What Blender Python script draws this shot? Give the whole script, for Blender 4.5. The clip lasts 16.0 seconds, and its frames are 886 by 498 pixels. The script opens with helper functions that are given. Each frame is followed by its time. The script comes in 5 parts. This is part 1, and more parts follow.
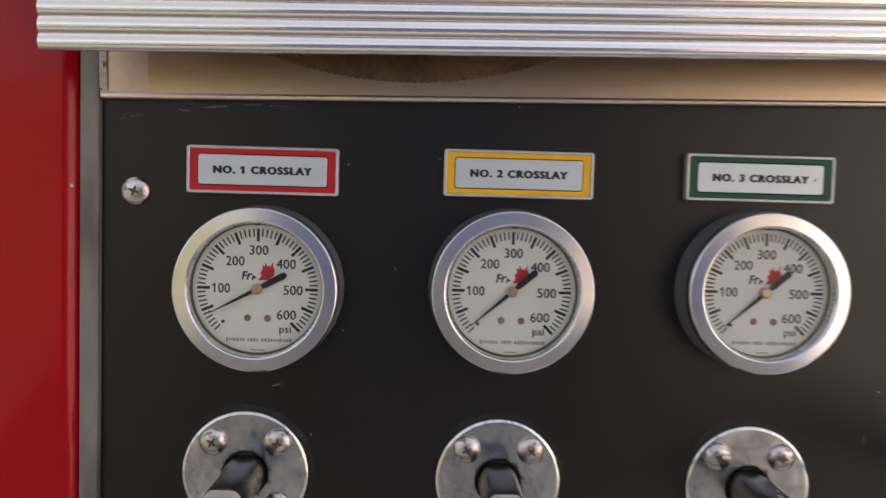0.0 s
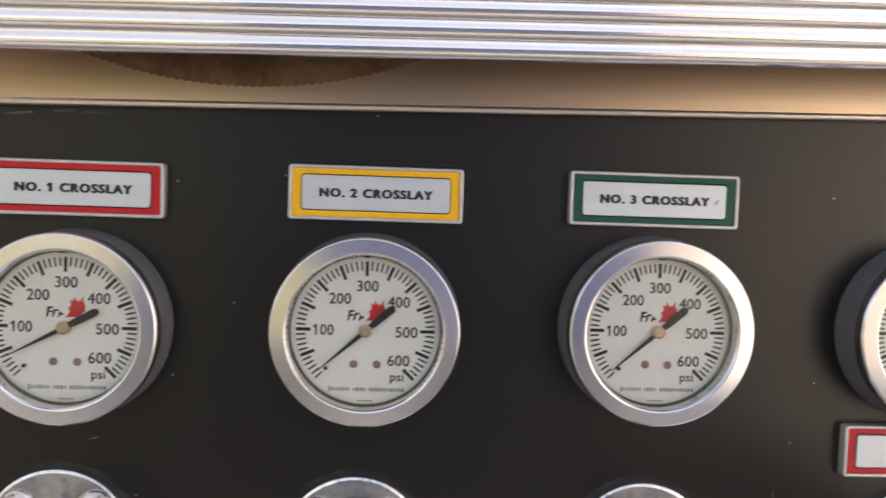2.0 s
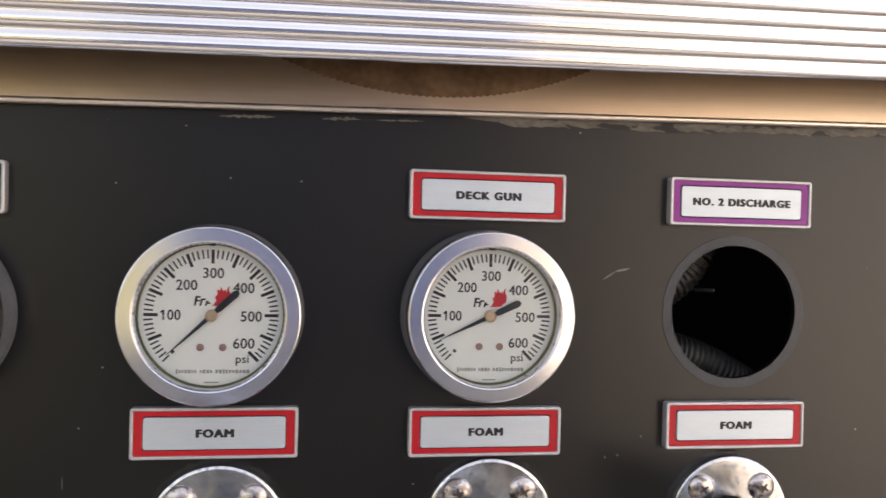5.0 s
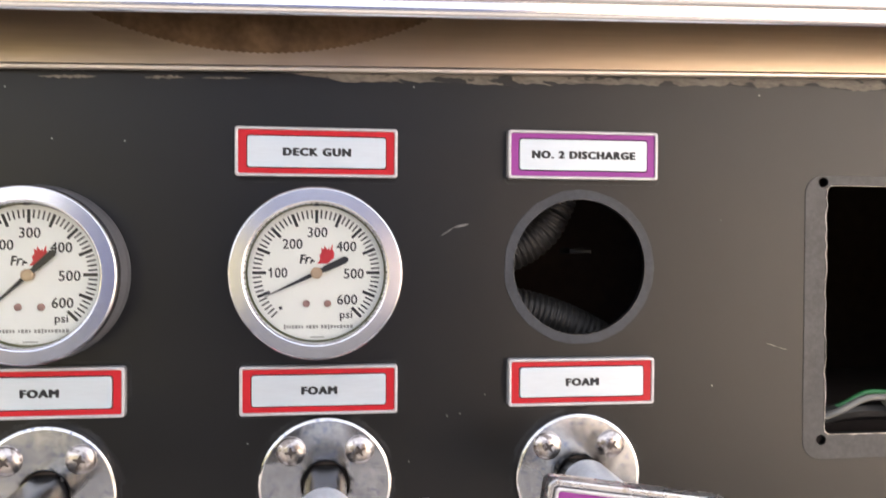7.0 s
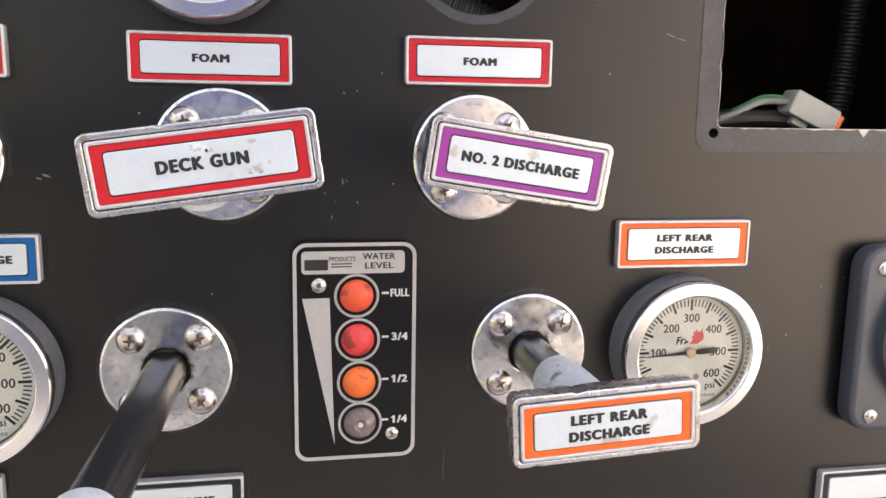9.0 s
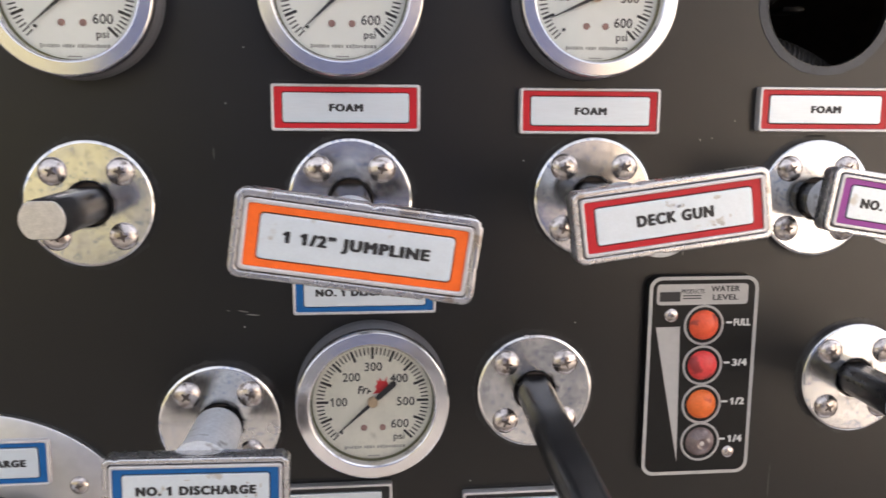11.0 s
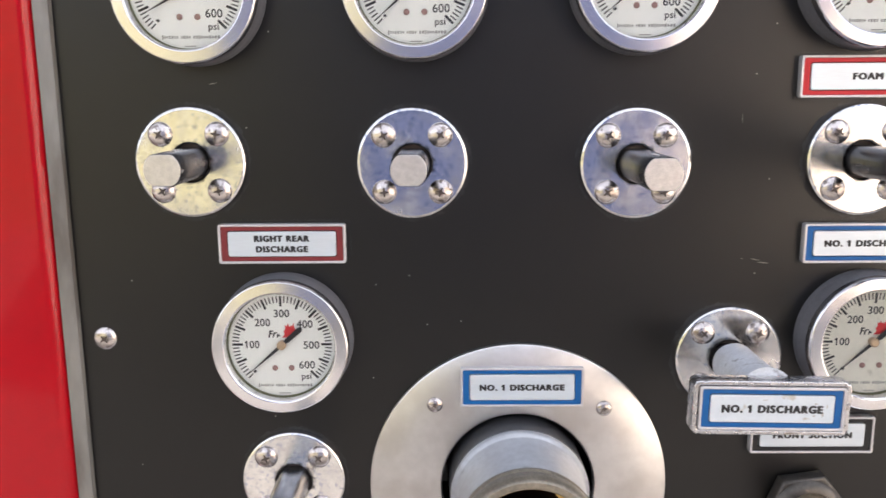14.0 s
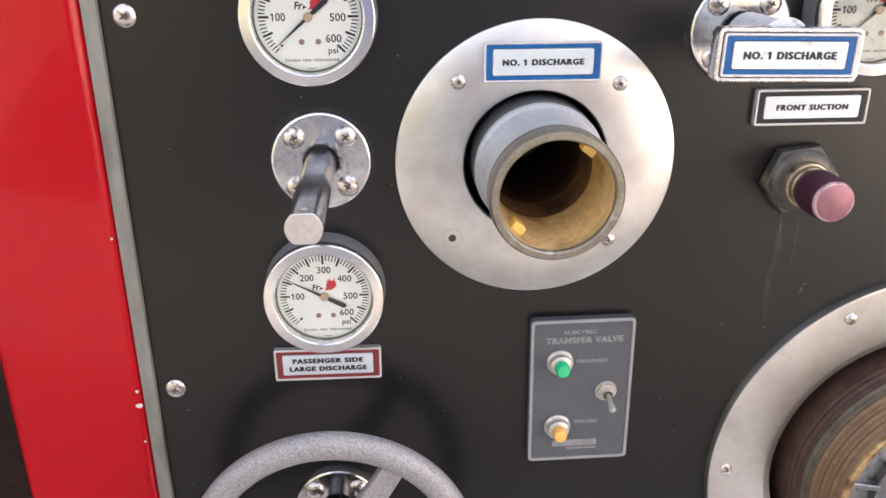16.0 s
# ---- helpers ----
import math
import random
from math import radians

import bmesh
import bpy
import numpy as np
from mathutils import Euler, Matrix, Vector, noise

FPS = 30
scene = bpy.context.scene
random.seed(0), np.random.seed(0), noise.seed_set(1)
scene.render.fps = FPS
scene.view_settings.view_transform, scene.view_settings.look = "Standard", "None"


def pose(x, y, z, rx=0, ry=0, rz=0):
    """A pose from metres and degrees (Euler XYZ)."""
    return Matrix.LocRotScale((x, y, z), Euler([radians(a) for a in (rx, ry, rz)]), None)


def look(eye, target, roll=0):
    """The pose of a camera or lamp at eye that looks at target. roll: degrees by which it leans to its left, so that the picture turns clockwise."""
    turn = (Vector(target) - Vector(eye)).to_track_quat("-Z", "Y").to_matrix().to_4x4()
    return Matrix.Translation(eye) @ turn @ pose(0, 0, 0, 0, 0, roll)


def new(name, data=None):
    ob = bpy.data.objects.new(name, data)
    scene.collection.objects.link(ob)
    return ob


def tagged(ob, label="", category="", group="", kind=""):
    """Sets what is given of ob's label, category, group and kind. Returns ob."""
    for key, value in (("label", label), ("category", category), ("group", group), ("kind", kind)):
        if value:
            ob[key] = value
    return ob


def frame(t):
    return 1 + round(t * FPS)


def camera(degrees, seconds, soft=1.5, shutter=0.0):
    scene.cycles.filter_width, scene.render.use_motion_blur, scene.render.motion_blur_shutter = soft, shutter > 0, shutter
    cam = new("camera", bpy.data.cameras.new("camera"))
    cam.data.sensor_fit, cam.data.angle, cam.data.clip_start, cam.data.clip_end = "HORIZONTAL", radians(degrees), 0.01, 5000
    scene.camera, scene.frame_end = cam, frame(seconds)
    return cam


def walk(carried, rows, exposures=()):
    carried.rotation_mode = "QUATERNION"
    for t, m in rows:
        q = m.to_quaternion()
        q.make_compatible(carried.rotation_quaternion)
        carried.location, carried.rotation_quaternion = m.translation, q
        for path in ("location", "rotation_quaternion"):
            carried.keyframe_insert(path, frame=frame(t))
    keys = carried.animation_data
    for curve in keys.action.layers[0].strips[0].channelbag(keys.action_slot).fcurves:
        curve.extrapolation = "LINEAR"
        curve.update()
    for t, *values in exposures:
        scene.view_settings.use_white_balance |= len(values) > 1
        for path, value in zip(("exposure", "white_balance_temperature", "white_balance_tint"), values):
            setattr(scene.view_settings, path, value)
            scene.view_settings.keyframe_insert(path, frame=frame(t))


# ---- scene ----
cam = camera(56.2, 16.0, shutter=0.25)
PATH = [
    (0, (0.011, -0.477, 1.504), (0.056, 1.52, 1.393), 1.6),
    (0.5, (-0.015, -0.395, 1.504), (-0.001, 1.601, 1.388), 2.1),
    (1, (-0.012, -0.395, 1.506), (0.032, 1.601, 1.381), 2.6),
    (1.5, (0.003, -0.408, 1.513), (0.079, 1.586, 1.386), 2.0),
    (2, (0.076, -0.413, 1.518), (0.182, 1.581, 1.408), 1.9),
    (2.5, (0.128, -0.416, 1.512), (0.226, 1.581, 1.458), 2.0),
    (3, (0.167, -0.42, 1.51), (0.287, 1.576, 1.475), 2.1),
    (3.5, (0.229, -0.429, 1.519), (0.399, 1.564, 1.47), 2.0),
    (4, (0.296, -0.442, 1.51), (0.54, 1.543, 1.502), 1.6),
    (4.5, (0.344, -0.446, 1.499), (0.657, 1.53, 1.495), 1.5),
    (4.7, (0.366, -0.448, 1.501), (0.693, 1.525, 1.483), 1.5),
    (6.8, (0.501, -0.459, 1.489), (0.752, 1.525, 1.468), 0.1),
    (7, (0.504, -0.461, 1.481), (0.77, 1.521, 1.45), 0.3),
    (7.5, (0.536, -0.453, 1.427), (0.849, 1.517, 1.28), 0.7),
    (8, (0.554, -0.459, 1.384), (0.913, 1.489, 1.109), 1.0),
    (8.2, (0.55, -0.464, 1.372), (0.927, 1.476, 1.064), 0.9),
    (10.3, (0.451, -0.484, 1.37), (0.785, 1.458, 1.031), 0.5),
    (10.5, (0.422, -0.487, 1.376), (0.719, 1.463, 1.042), 0.4),
    (11, (0.355, -0.493, 1.394), (0.571, 1.469, 1.072), 0.4),
    (11.5, (0.303, -0.501, 1.396), (0.487, 1.464, 1.076), 0.8),
    (12, (0.271, -0.516, 1.392), (0.442, 1.448, 1.055), 0.7),
    (12.5, (0.238, -0.529, 1.39), (0.392, 1.436, 1.047), 0.4),
    (13, (0.196, -0.535, 1.39), (0.296, 1.431, 1.036), 0.0),
    (13.5, (0.135, -0.543, 1.389), (0.166, 1.422, 1.02), -0.3),
    (14, (0.083, -0.55, 1.39), (0.063, 1.414, 1.014), -0.4),
    (14.5, (0.055, -0.548, 1.379), (0.014, 1.401, 0.934), -0.5),
    (15, (0.042, -0.552, 1.326), (0.021, 1.359, 0.736), -1.1),
    (15.5, (0.027, -0.581, 1.299), (0.064, 1.288, 0.589), -0.8),
    (16, (0.023, -0.595, 1.286), (0.136, 1.255, 0.536), -0.3),
]
EXPOSURES = [(t, e, 6150 if t < 13 else 6030, 15) for t, e in ((0, -0.27), (0.5, 0.08), (1, 0.38), (1.5, 0.43), (2, 0.13), (2.5, -0.22), (3, -0.22), (4, -0.22), (5, 0.23), (7, 0.88), (7.5, 0.93), (8.2, 0.88), (10.5, 0.63), (11.5, 0.33), (13.2, 0.28), (13.5, 0.28), (14, 0.78), (15, 0.9), (16, 1.03))]
walk(cam, [(t, look(eye, target, roll)) for t, eye, target, roll in PATH], EXPOSURES)
# world, sun, exposure
world = bpy.data.worlds.new("sky")
scene.world = world
world.use_nodes = True
wn = world.node_tree
wn.nodes.clear()
sky = wn.nodes.new("ShaderNodeTexSky")
sky.sky_type, sky.sun_disc = "NISHITA", False
SUN_EL, SUN_AZ = 50.0, 42.0          # the sun stands behind the engine, to the rear
sky.sun_elevation, sky.sun_rotation = radians(SUN_EL), radians(SUN_AZ)
sky.air_density, sky.dust_density = 1.0, 6.0
bg = wn.nodes.new("ShaderNodeBackground")
bg.inputs["Strength"].default_value = 0.15
wo = wn.nodes.new("ShaderNodeOutputWorld")
haze = wn.nodes.new("ShaderNodeHueSaturation")          # a milky, hazy sky
haze.inputs["Saturation"].default_value, haze.inputs["Value"].default_value = 0.15, 2.4
wn.links.new(sky.outputs[0], haze.inputs["Color"])
wn.links.new(haze.outputs[0], bg.inputs[0])
wn.links.new(bg.outputs[0], wo.inputs[0])
sun_data = bpy.data.lights.new("sun", "SUN")
sun_data.energy, sun_data.angle, sun_data.color = 5.0, radians(0.6), (1.0, 0.93, 0.82)
sun = new("sun", sun_data)
toward = Vector((math.sin(radians(SUN_AZ)) * math.cos(radians(SUN_EL)), math.cos(radians(SUN_AZ)) * math.cos(radians(SUN_EL)), math.sin(radians(SUN_EL))))
sun.matrix_world = look(toward * 20, (0, 0, 0))


# ---------------------------------------------------------------- materials
def mat(name, color, rough=0.5, metal=0.0, spec=0.5, var=0.0, var_scale=60.0, rough_var=0.0, bump=0.0, bump_scale=400.0,
        stretch=(1, 1, 1), tint=None, tint_scale=25.0, tint_edge=(0.45, 0.65), coat=0.0, tint2=None):
    """A surface with variation of colour and gloss at two scales and a fine relief."""
    m = bpy.data.materials.new(name)
    m.use_nodes = True
    t = m.node_tree
    b = t.nodes["Principled BSDF"]
    b.inputs["Base Color"].default_value = (*color, 1)
    b.inputs["Roughness"].default_value = rough
    b.inputs["Metallic"].default_value = metal
    b.inputs["Specular IOR Level"].default_value = spec
    b.inputs["Coat Weight"].default_value = coat
    b.inputs["Coat Roughness"].default_value = 0.06
    tc = t.nodes.new("ShaderNodeTexCoord")
    mp = t.nodes.new("ShaderNodeMapping")
    mp.inputs["Scale"].default_value = stretch
    t.links.new(tc.outputs["Object"], mp.inputs[0])
    info = t.nodes.new("ShaderNodeObjectInfo")
    shift = t.nodes.new("ShaderNodeVectorMath")
    shift.operation = "MULTIPLY_ADD"
    shift.inputs[1].default_value = (7.0, 11.0, 5.0)
    t.links.new(info.outputs["Random"], shift.inputs[0])
    t.links.new(mp.outputs[0], shift.inputs[2])

    def noise_at(scale, detail=4):
        n = t.nodes.new("ShaderNodeTexNoise")
        n.inputs["Scale"].default_value, n.inputs["Detail"].default_value = scale, detail
        t.links.new(shift.outputs[0], n.inputs["Vector"])
        return n.outputs[0]

    last = None
    if var:
        a, c = noise_at(var_scale), noise_at(var_scale * 7, 2)
        add = t.nodes.new("ShaderNodeMath")
        add.operation = "ADD"
        t.links.new(a, add.inputs[0]), t.links.new(c, add.inputs[1])
        r = t.nodes.new("ShaderNodeMapRange")
        r.interpolation_type = "SMOOTHSTEP"
        r.inputs["From Min"].default_value, r.inputs["From Max"].default_value = 0.55, 1.45
        r.inputs["To Min"].default_value, r.inputs["To Max"].default_value = 1 - var, 1 + var
        t.links.new(add.outputs[0], r.inputs[0])
        mul = t.nodes.new("ShaderNodeMix")
        mul.data_type, mul.blend_type = "RGBA", "MULTIPLY"
        mul.inputs["Factor"].default_value = 1
        mul.inputs["A"].default_value = (*color, 1)
        t.links.new(r.outputs[0], mul.inputs["B"])
        last = mul.outputs["Result"]
    for hue, fine in ((tint, 1.0), (tint2, 0.73)):
        if not hue:
            continue
        n = noise_at(tint_scale * fine, 5)
        r = t.nodes.new("ShaderNodeMapRange")
        r.interpolation_type = "SMOOTHSTEP"
        r.inputs["From Min"].default_value, r.inputs["From Max"].default_value = tint_edge
        t.links.new(n, r.inputs[0])
        mix = t.nodes.new("ShaderNodeMix")
        mix.data_type = "RGBA"
        mix.inputs["A"].default_value, mix.inputs["B"].default_value = (*color, 1), (*hue, 1)
        if last:
            t.links.new(last, mix.inputs["A"])
        t.links.new(r.outputs[0], mix.inputs["Factor"])
        last = mix.outputs["Result"]
    if last:
        t.links.new(last, b.inputs["Base Color"])
    if rough_var:
        r = t.nodes.new("ShaderNodeMapRange")
        r.interpolation_type = "SMOOTHSTEP"
        r.inputs["From Min"].default_value, r.inputs["From Max"].default_value = 0.15, 0.85
        r.inputs["To Min"].default_value, r.inputs["To Max"].default_value = max(rough - rough_var, 0.02), rough + rough_var
        t.links.new(noise_at(var_scale * 1.7), r.inputs[0])
        t.links.new(r.outputs[0], b.inputs["Roughness"])
    if bump:
        bp = t.nodes.new("ShaderNodeBump")
        bp.inputs["Strength"].default_value, bp.inputs["Distance"].default_value = bump, 0.0004
        t.links.new(noise_at(bump_scale, 3), bp.inputs["Height"])
        t.links.new(bp.outputs[0], b.inputs["Normal"])
    return m


def panel_paint():
    """Black coated sheet: fine grain, dust specks and a faint rubbed haze."""
    m = mat("black_panel_coating", (0.0022, 0.0022, 0.0023), 0.33, spec=0.50, var=0.25, var_scale=9, bump=0.03, bump_scale=1500)
    t = m.node_tree
    b = t.nodes["Principled BSDF"]
    b.inputs["Specular Tint"].default_value = (1.0, 0.985, 0.965, 1)          # warm tint cancels the blue reflected from the added wall
    old = b.inputs["Base Color"].links[0].from_socket
    tc = t.nodes.new("ShaderNodeTexCoord")
    sep = t.nodes.new("ShaderNodeSeparateXYZ")
    t.links.new(tc.outputs["Object"], sep.inputs[0])

    def math_node(op, a, c, clamp=False):
        n = t.nodes.new("ShaderNodeMath")
        n.operation, n.use_clamp = op, clamp
        for i, v in enumerate((a, c)):
            if isinstance(v, (int, float)):
                n.inputs[i].default_value = v
            else:
                t.links.new(v, n.inputs[i])
        return n.outputs[0]

    def ramp(v, lo, hi):
        r = t.nodes.new("ShaderNodeMapRange")
        r.interpolation_type = "SMOOTHSTEP"
        r.inputs["From Min"].default_value, r.inputs["From Max"].default_value = lo, hi
        t.links.new(v, r.inputs[0])
        return r.outputs[0]

    # dust specks
    flat = t.nodes.new("ShaderNodeCombineXYZ")
    t.links.new(sep.outputs[0], flat.inputs[0])
    t.links.new(sep.outputs[2], flat.inputs[1])
    vo = t.nodes.new("ShaderNodeTexVoronoi")
    vo.voronoi_dimensions = "2D"
    vo.inputs["Scale"].default_value = 30
    t.links.new(flat.outputs[0], vo.inputs["Vector"])
    speck = math_node("MULTIPLY", ramp(vo.outputs["Distance"], 0.020, 0.010), ramp(vo.outputs["Color"], 0.76, 0.80))
    # faint rubbed haze
    n2 = t.nodes.new("ShaderNodeTexNoise")
    n2.inputs["Scale"].default_value, n2.inputs["Detail"].default_value = 14, 8
    t.links.new(tc.outputs["Object"], n2.inputs["Vector"])
    haze = math_node("MULTIPLY", ramp(n2.outputs[0], 0.35, 0.85), 0.006)
    last = old
    for fac, col in ((haze, (0.2, 0.18, 0.16)), (math_node("MULTIPLY", speck, 0.6), (0.45, 0.44, 0.42))):
        mix = t.nodes.new("ShaderNodeMix")
        mix.data_type = "RGBA"
        t.links.new(fac, mix.inputs["Factor"])
        t.links.new(last, mix.inputs["A"])
        mix.inputs["B"].default_value = (*col, 1)
        last = mix.outputs["Result"]
    t.links.new(last, b.inputs["Base Color"])
    return m


def clear_glass():
    """Thin clear lens: see-through, with a gloss that grows at grazing angles."""
    m = bpy.data.materials.new("clear_lens")
    m.use_nodes = True
    t = m.node_tree
    t.nodes.clear()
    tr, gl, fr, mx, out = (t.nodes.new("ShaderNode" + n) for n in ("BsdfTransparent", "BsdfGlossy", "Fresnel", "MixShader", "OutputMaterial"))
    tr.inputs[0].default_value = (0.99, 1.0, 0.99, 1)
    gl.inputs["Roughness"].default_value = 0.03
    fr.inputs[0].default_value = 1.45
    t.links.new(fr.outputs[0], mx.inputs[0])
    t.links.new(tr.outputs[0], mx.inputs[1])
    t.links.new(gl.outputs[0], mx.inputs[2])
    t.links.new(mx.outputs[0], out.inputs[0])
    return m


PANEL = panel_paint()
GLASS = clear_glass()
BARE = mat("bare_scuffed_panel", (0.046, 0.045, 0.045), 0.46, var=0.3, var_scale=60, bump=0.3)
SCUFF = mat("rubbed_scuff", (0.10, 0.096, 0.088), 0.5, var=0.5, var_scale=150, bump=0.3, tint=(0.012, 0.012, 0.012), tint_scale=160, tint_edge=(0.48, 0.55))
FLAKE = mat("flaked_primer", (0.145, 0.127, 0.105), 0.6, var=0.4, var_scale=60, bump=0.5, bump_scale=300, stretch=(0.6, 1, 1.6), tint=(0.012, 0.012, 0.012), tint_scale=110, tint_edge=(0.53, 0.57))
HAZE = mat("dull_rubbed_coating", (0.016, 0.016, 0.017), 0.45, var=0.5, var_scale=90, tint=(0.004, 0.004, 0.004), tint_scale=70, tint_edge=(0.45, 0.58))
DRIP = mat("dried_drip", (0.015, 0.017, 0.015), 0.45, var=0.4, var_scale=200, tint=(0.004, 0.004, 0.004), tint_scale=130, tint_edge=(0.45, 0.62))
MARK = mat("bare_bluish_mark", (0.030, 0.034, 0.043), 0.42, var=0.3, var_scale=60, bump=0.3)
# gold and bluish patches paint a trace of reflected surroundings into the steel
BEZEL = mat("bezel_steel", (0.76, 0.75, 0.76), 0.20, 1.0, var=0.03, var_scale=9, tint=(0.80, 0.75, 0.66), tint_scale=13, tint_edge=(0.48, 0.75), tint2=(0.68, 0.70, 0.80))
STEEL = mat("brushed_stainless", (0.64, 0.63, 0.615), 0.37, 1.0, var=0.07, var_scale=22, tint=(0.52, 0.50, 0.48), tint_scale=26, tint_edge=(0.42, 0.75))
FASCIA = mat("fascia_stainless", (0.62, 0.49, 0.33), 0.33, 1.0, var=0.10, var_scale=60, stretch=(0.04, 1, 1), tint=(0.54, 0.41, 0.31), tint_scale=6, tint_edge=(0.25, 0.80))
# paler than the fascia, to paint the highlight along the lip
FASCIA_LIP = mat("lip_painted_highlight", (0.78, 0.69, 0.60), 0.36, 0.9, var=0.06, var_scale=40)
FASCIA_END = mat("pale_fascia_end", (0.66, 0.545, 0.43), 0.40, 0.9, var=0.08, var_scale=40)
WELD = mat("grimy_weld", (0.46, 0.42, 0.37), 0.45, 0.6, var=0.25, var_scale=120, bump=0.6, bump_scale=300, tint=(0.10, 0.08, 0.06), tint_scale=120, tint_edge=(0.5, 0.6))
FLUTE = mat("polished_fluted_metal", (0.94, 0.91, 0.89), 0.14, 1.0, var=0.02, var_scale=20, rough_var=0.02)
DISC_BROWN = mat("brown_disc", (0.27, 0.175, 0.10), 0.42, 1.0, var=0.25, var_scale=35, rough_var=0.1, bump=0.15, bump_scale=200)
PLATE = mat("zinc_plating", (0.74, 0.73, 0.72), 0.17, 1.0, var=0.10, var_scale=30, rough_var=0.13, tint=(0.46, 0.49, 0.58), tint_scale=330, tint_edge=(0.54, 0.66), tint2=(0.60, 0.60, 0.61))


def add_grease(m):
    """A dark greasy smear with a ragged edge round the rod, and pits toward the rim."""
    t = m.node_tree
    b = t.nodes["Principled BSDF"]
    tc, ln, n1, sub, rg, mx = (t.nodes.new("ShaderNode" + k) for k in ("TexCoord", "VectorMath", "TexNoise", "Math", "MapRange", "Mix"))
    ln.operation = "LENGTH"
    t.links.new(tc.outputs["Object"], ln.inputs[0])
    n1.inputs["Scale"].default_value, n1.inputs["Detail"].default_value = 170, 5
    t.links.new(tc.outputs["Object"], n1.inputs["Vector"])
    sub.operation = "MULTIPLY_ADD"                       # ragged radius
    sub.inputs[1].default_value = -0.011
    t.links.new(n1.outputs[0], sub.inputs[0])
    t.links.new(ln.outputs["Value"], sub.inputs[2])
    rg.inputs["From Min"].default_value, rg.inputs["From Max"].default_value = 0.0105, 0.0080
    t.links.new(sub.outputs[0], rg.inputs[0])
    mx.data_type = "RGBA"
    mx.inputs["B"].default_value = (0.10, 0.095, 0.095, 1)
    t.links.new(b.inputs["Base Color"].links[0].from_socket, mx.inputs["A"])
    t.links.new(rg.outputs[0], mx.inputs["Factor"])
    t.links.new(mx.outputs["Result"], b.inputs["Base Color"])


add_grease(PLATE)
SCREW = mat("screw_steel", (0.60, 0.555, 0.53), 0.27, 1.0, var=0.15, var_scale=150, tint=(0.25, 0.21, 0.185), tint_scale=210, tint_edge=(0.50, 0.66))
# dark brown in place of shade in screw crosses, tag gaps and openings
RECESS_DARK = mat("recess_dark", (0.07, 0.055, 0.048), 0.55, 0.3)
ROD = mat("black_rod", (0.028, 0.028, 0.030), 0.24, 0.25, spec=0.5, var=0.3, var_scale=40, rough_var=0.05, tint=(0.45, 0.44, 0.43), tint_scale=75, tint_edge=(0.69, 0.74), bump=0.15, stretch=(1, 0.3, 1))
WORN_ROD = mat("worn_steel_rod", (0.29, 0.29, 0.30), 0.2, 0.9, var=0.25, var_scale=50, rough_var=0.05, tint=(0.12, 0.12, 0.12), tint_scale=50, tint_edge=(0.58, 0.70), stretch=(1, 0.25, 1))
ROD_END = mat("bare_rod_end", (0.62, 0.59, 0.55), 0.38, 0.85, var=0.15, var_scale=250, rough_var=0.1)
COLLAR = mat("cast_grey_collar", (0.60, 0.63, 0.67), 0.4, 0.12, var=0.16, var_scale=80, rough_var=0.1, bump=0.2, bump_scale=350, tint=(0.17, 0.17, 0.18), tint_scale=80, tint_edge=(0.6, 0.72))
TAG = mat("tag_plating", (0.56, 0.555, 0.56), 0.27, 0.95, var=0.10, var_scale=70, rough_var=0.07, tint=(0.40, 0.35, 0.30), tint_scale=120, tint_edge=(0.60, 0.70), bump=0.08, bump_scale=160)
RIM = mat("label_rim", (0.56, 0.55, 0.56), 0.4, 0.5, var=0.10, var_scale=120, rough_var=0.1)
INSERT = mat("label_silver_insert", (0.60, 0.66, 0.71), 0.40, 0.45, var=0.04, var_scale=160, stretch=(0.1, 1, 1), bump=0.05, tint=(0.60, 0.60, 0.58), tint_scale=60, tint_edge=(0.68, 0.8))
INSERT_WORN = mat("label_smudged_insert", (0.60, 0.66, 0.71), 0.40, 0.35, var=0.05, var_scale=160, bump=0.06, tint=(0.46, 0.45, 0.42), tint_scale=85, tint_edge=(0.64, 0.72))
GRIME = mat("label_grime", (0.42, 0.42, 0.40), 0.5, 0.1, var=0.3, var_scale=300, tint=(0.62, 0.66, 0.70), tint_scale=220, tint_edge=(0.48, 0.58))
INK = mat("black_ink", (0.012, 0.012, 0.014), 0.5)
WHITE_INK = mat("white_ink", (0.62, 0.62, 0.60), 0.5)
COLOURS = {n: mat("label_" + n, c, 0.36, var=0.08, var_scale=120, spec=0.3) for n, c in dict(
    red=(0.47, 0.015, 0.022), yellow=(0.82, 0.47, 0.012), green=(0.012, 0.075, 0.045), purple=(0.29, 0.048, 0.28), blue=(0.008, 0.095, 0.29),
    orange=(0.80, 0.135, 0.018), maroon=(0.17, 0.028, 0.03), black=(0.015, 0.015, 0.016)).items()}
DIAL = mat("dial_white", (0.92, 0.93, 0.90), 0.55, var=0.03, var_scale=50)
DIAL_AGED = mat("dial_aged", (0.78, 0.76, 0.68), 0.55, var=0.08, var_scale=60, tint=(0.36, 0.35, 0.28), tint_scale=70, tint_edge=(0.66, 0.8))
HOUSING = mat("gauge_housing", (0.16, 0.16, 0.175), 0.40, 0.3, var=0.12, var_scale=60, rough_var=0.06)
COPPER = mat("hub_brass", (0.56, 0.42, 0.29), 0.4, 0.8, var=0.1)
RIVET = mat("rivet_brown", (0.34, 0.20, 0.18), 0.5, 0.2, var=0.2, var_scale=400)
FLAME = mat("printed_red", (0.62, 0.02, 0.03), 0.5)
FAINT = mat("printed_grey", (0.33, 0.33, 0.31), 0.5)
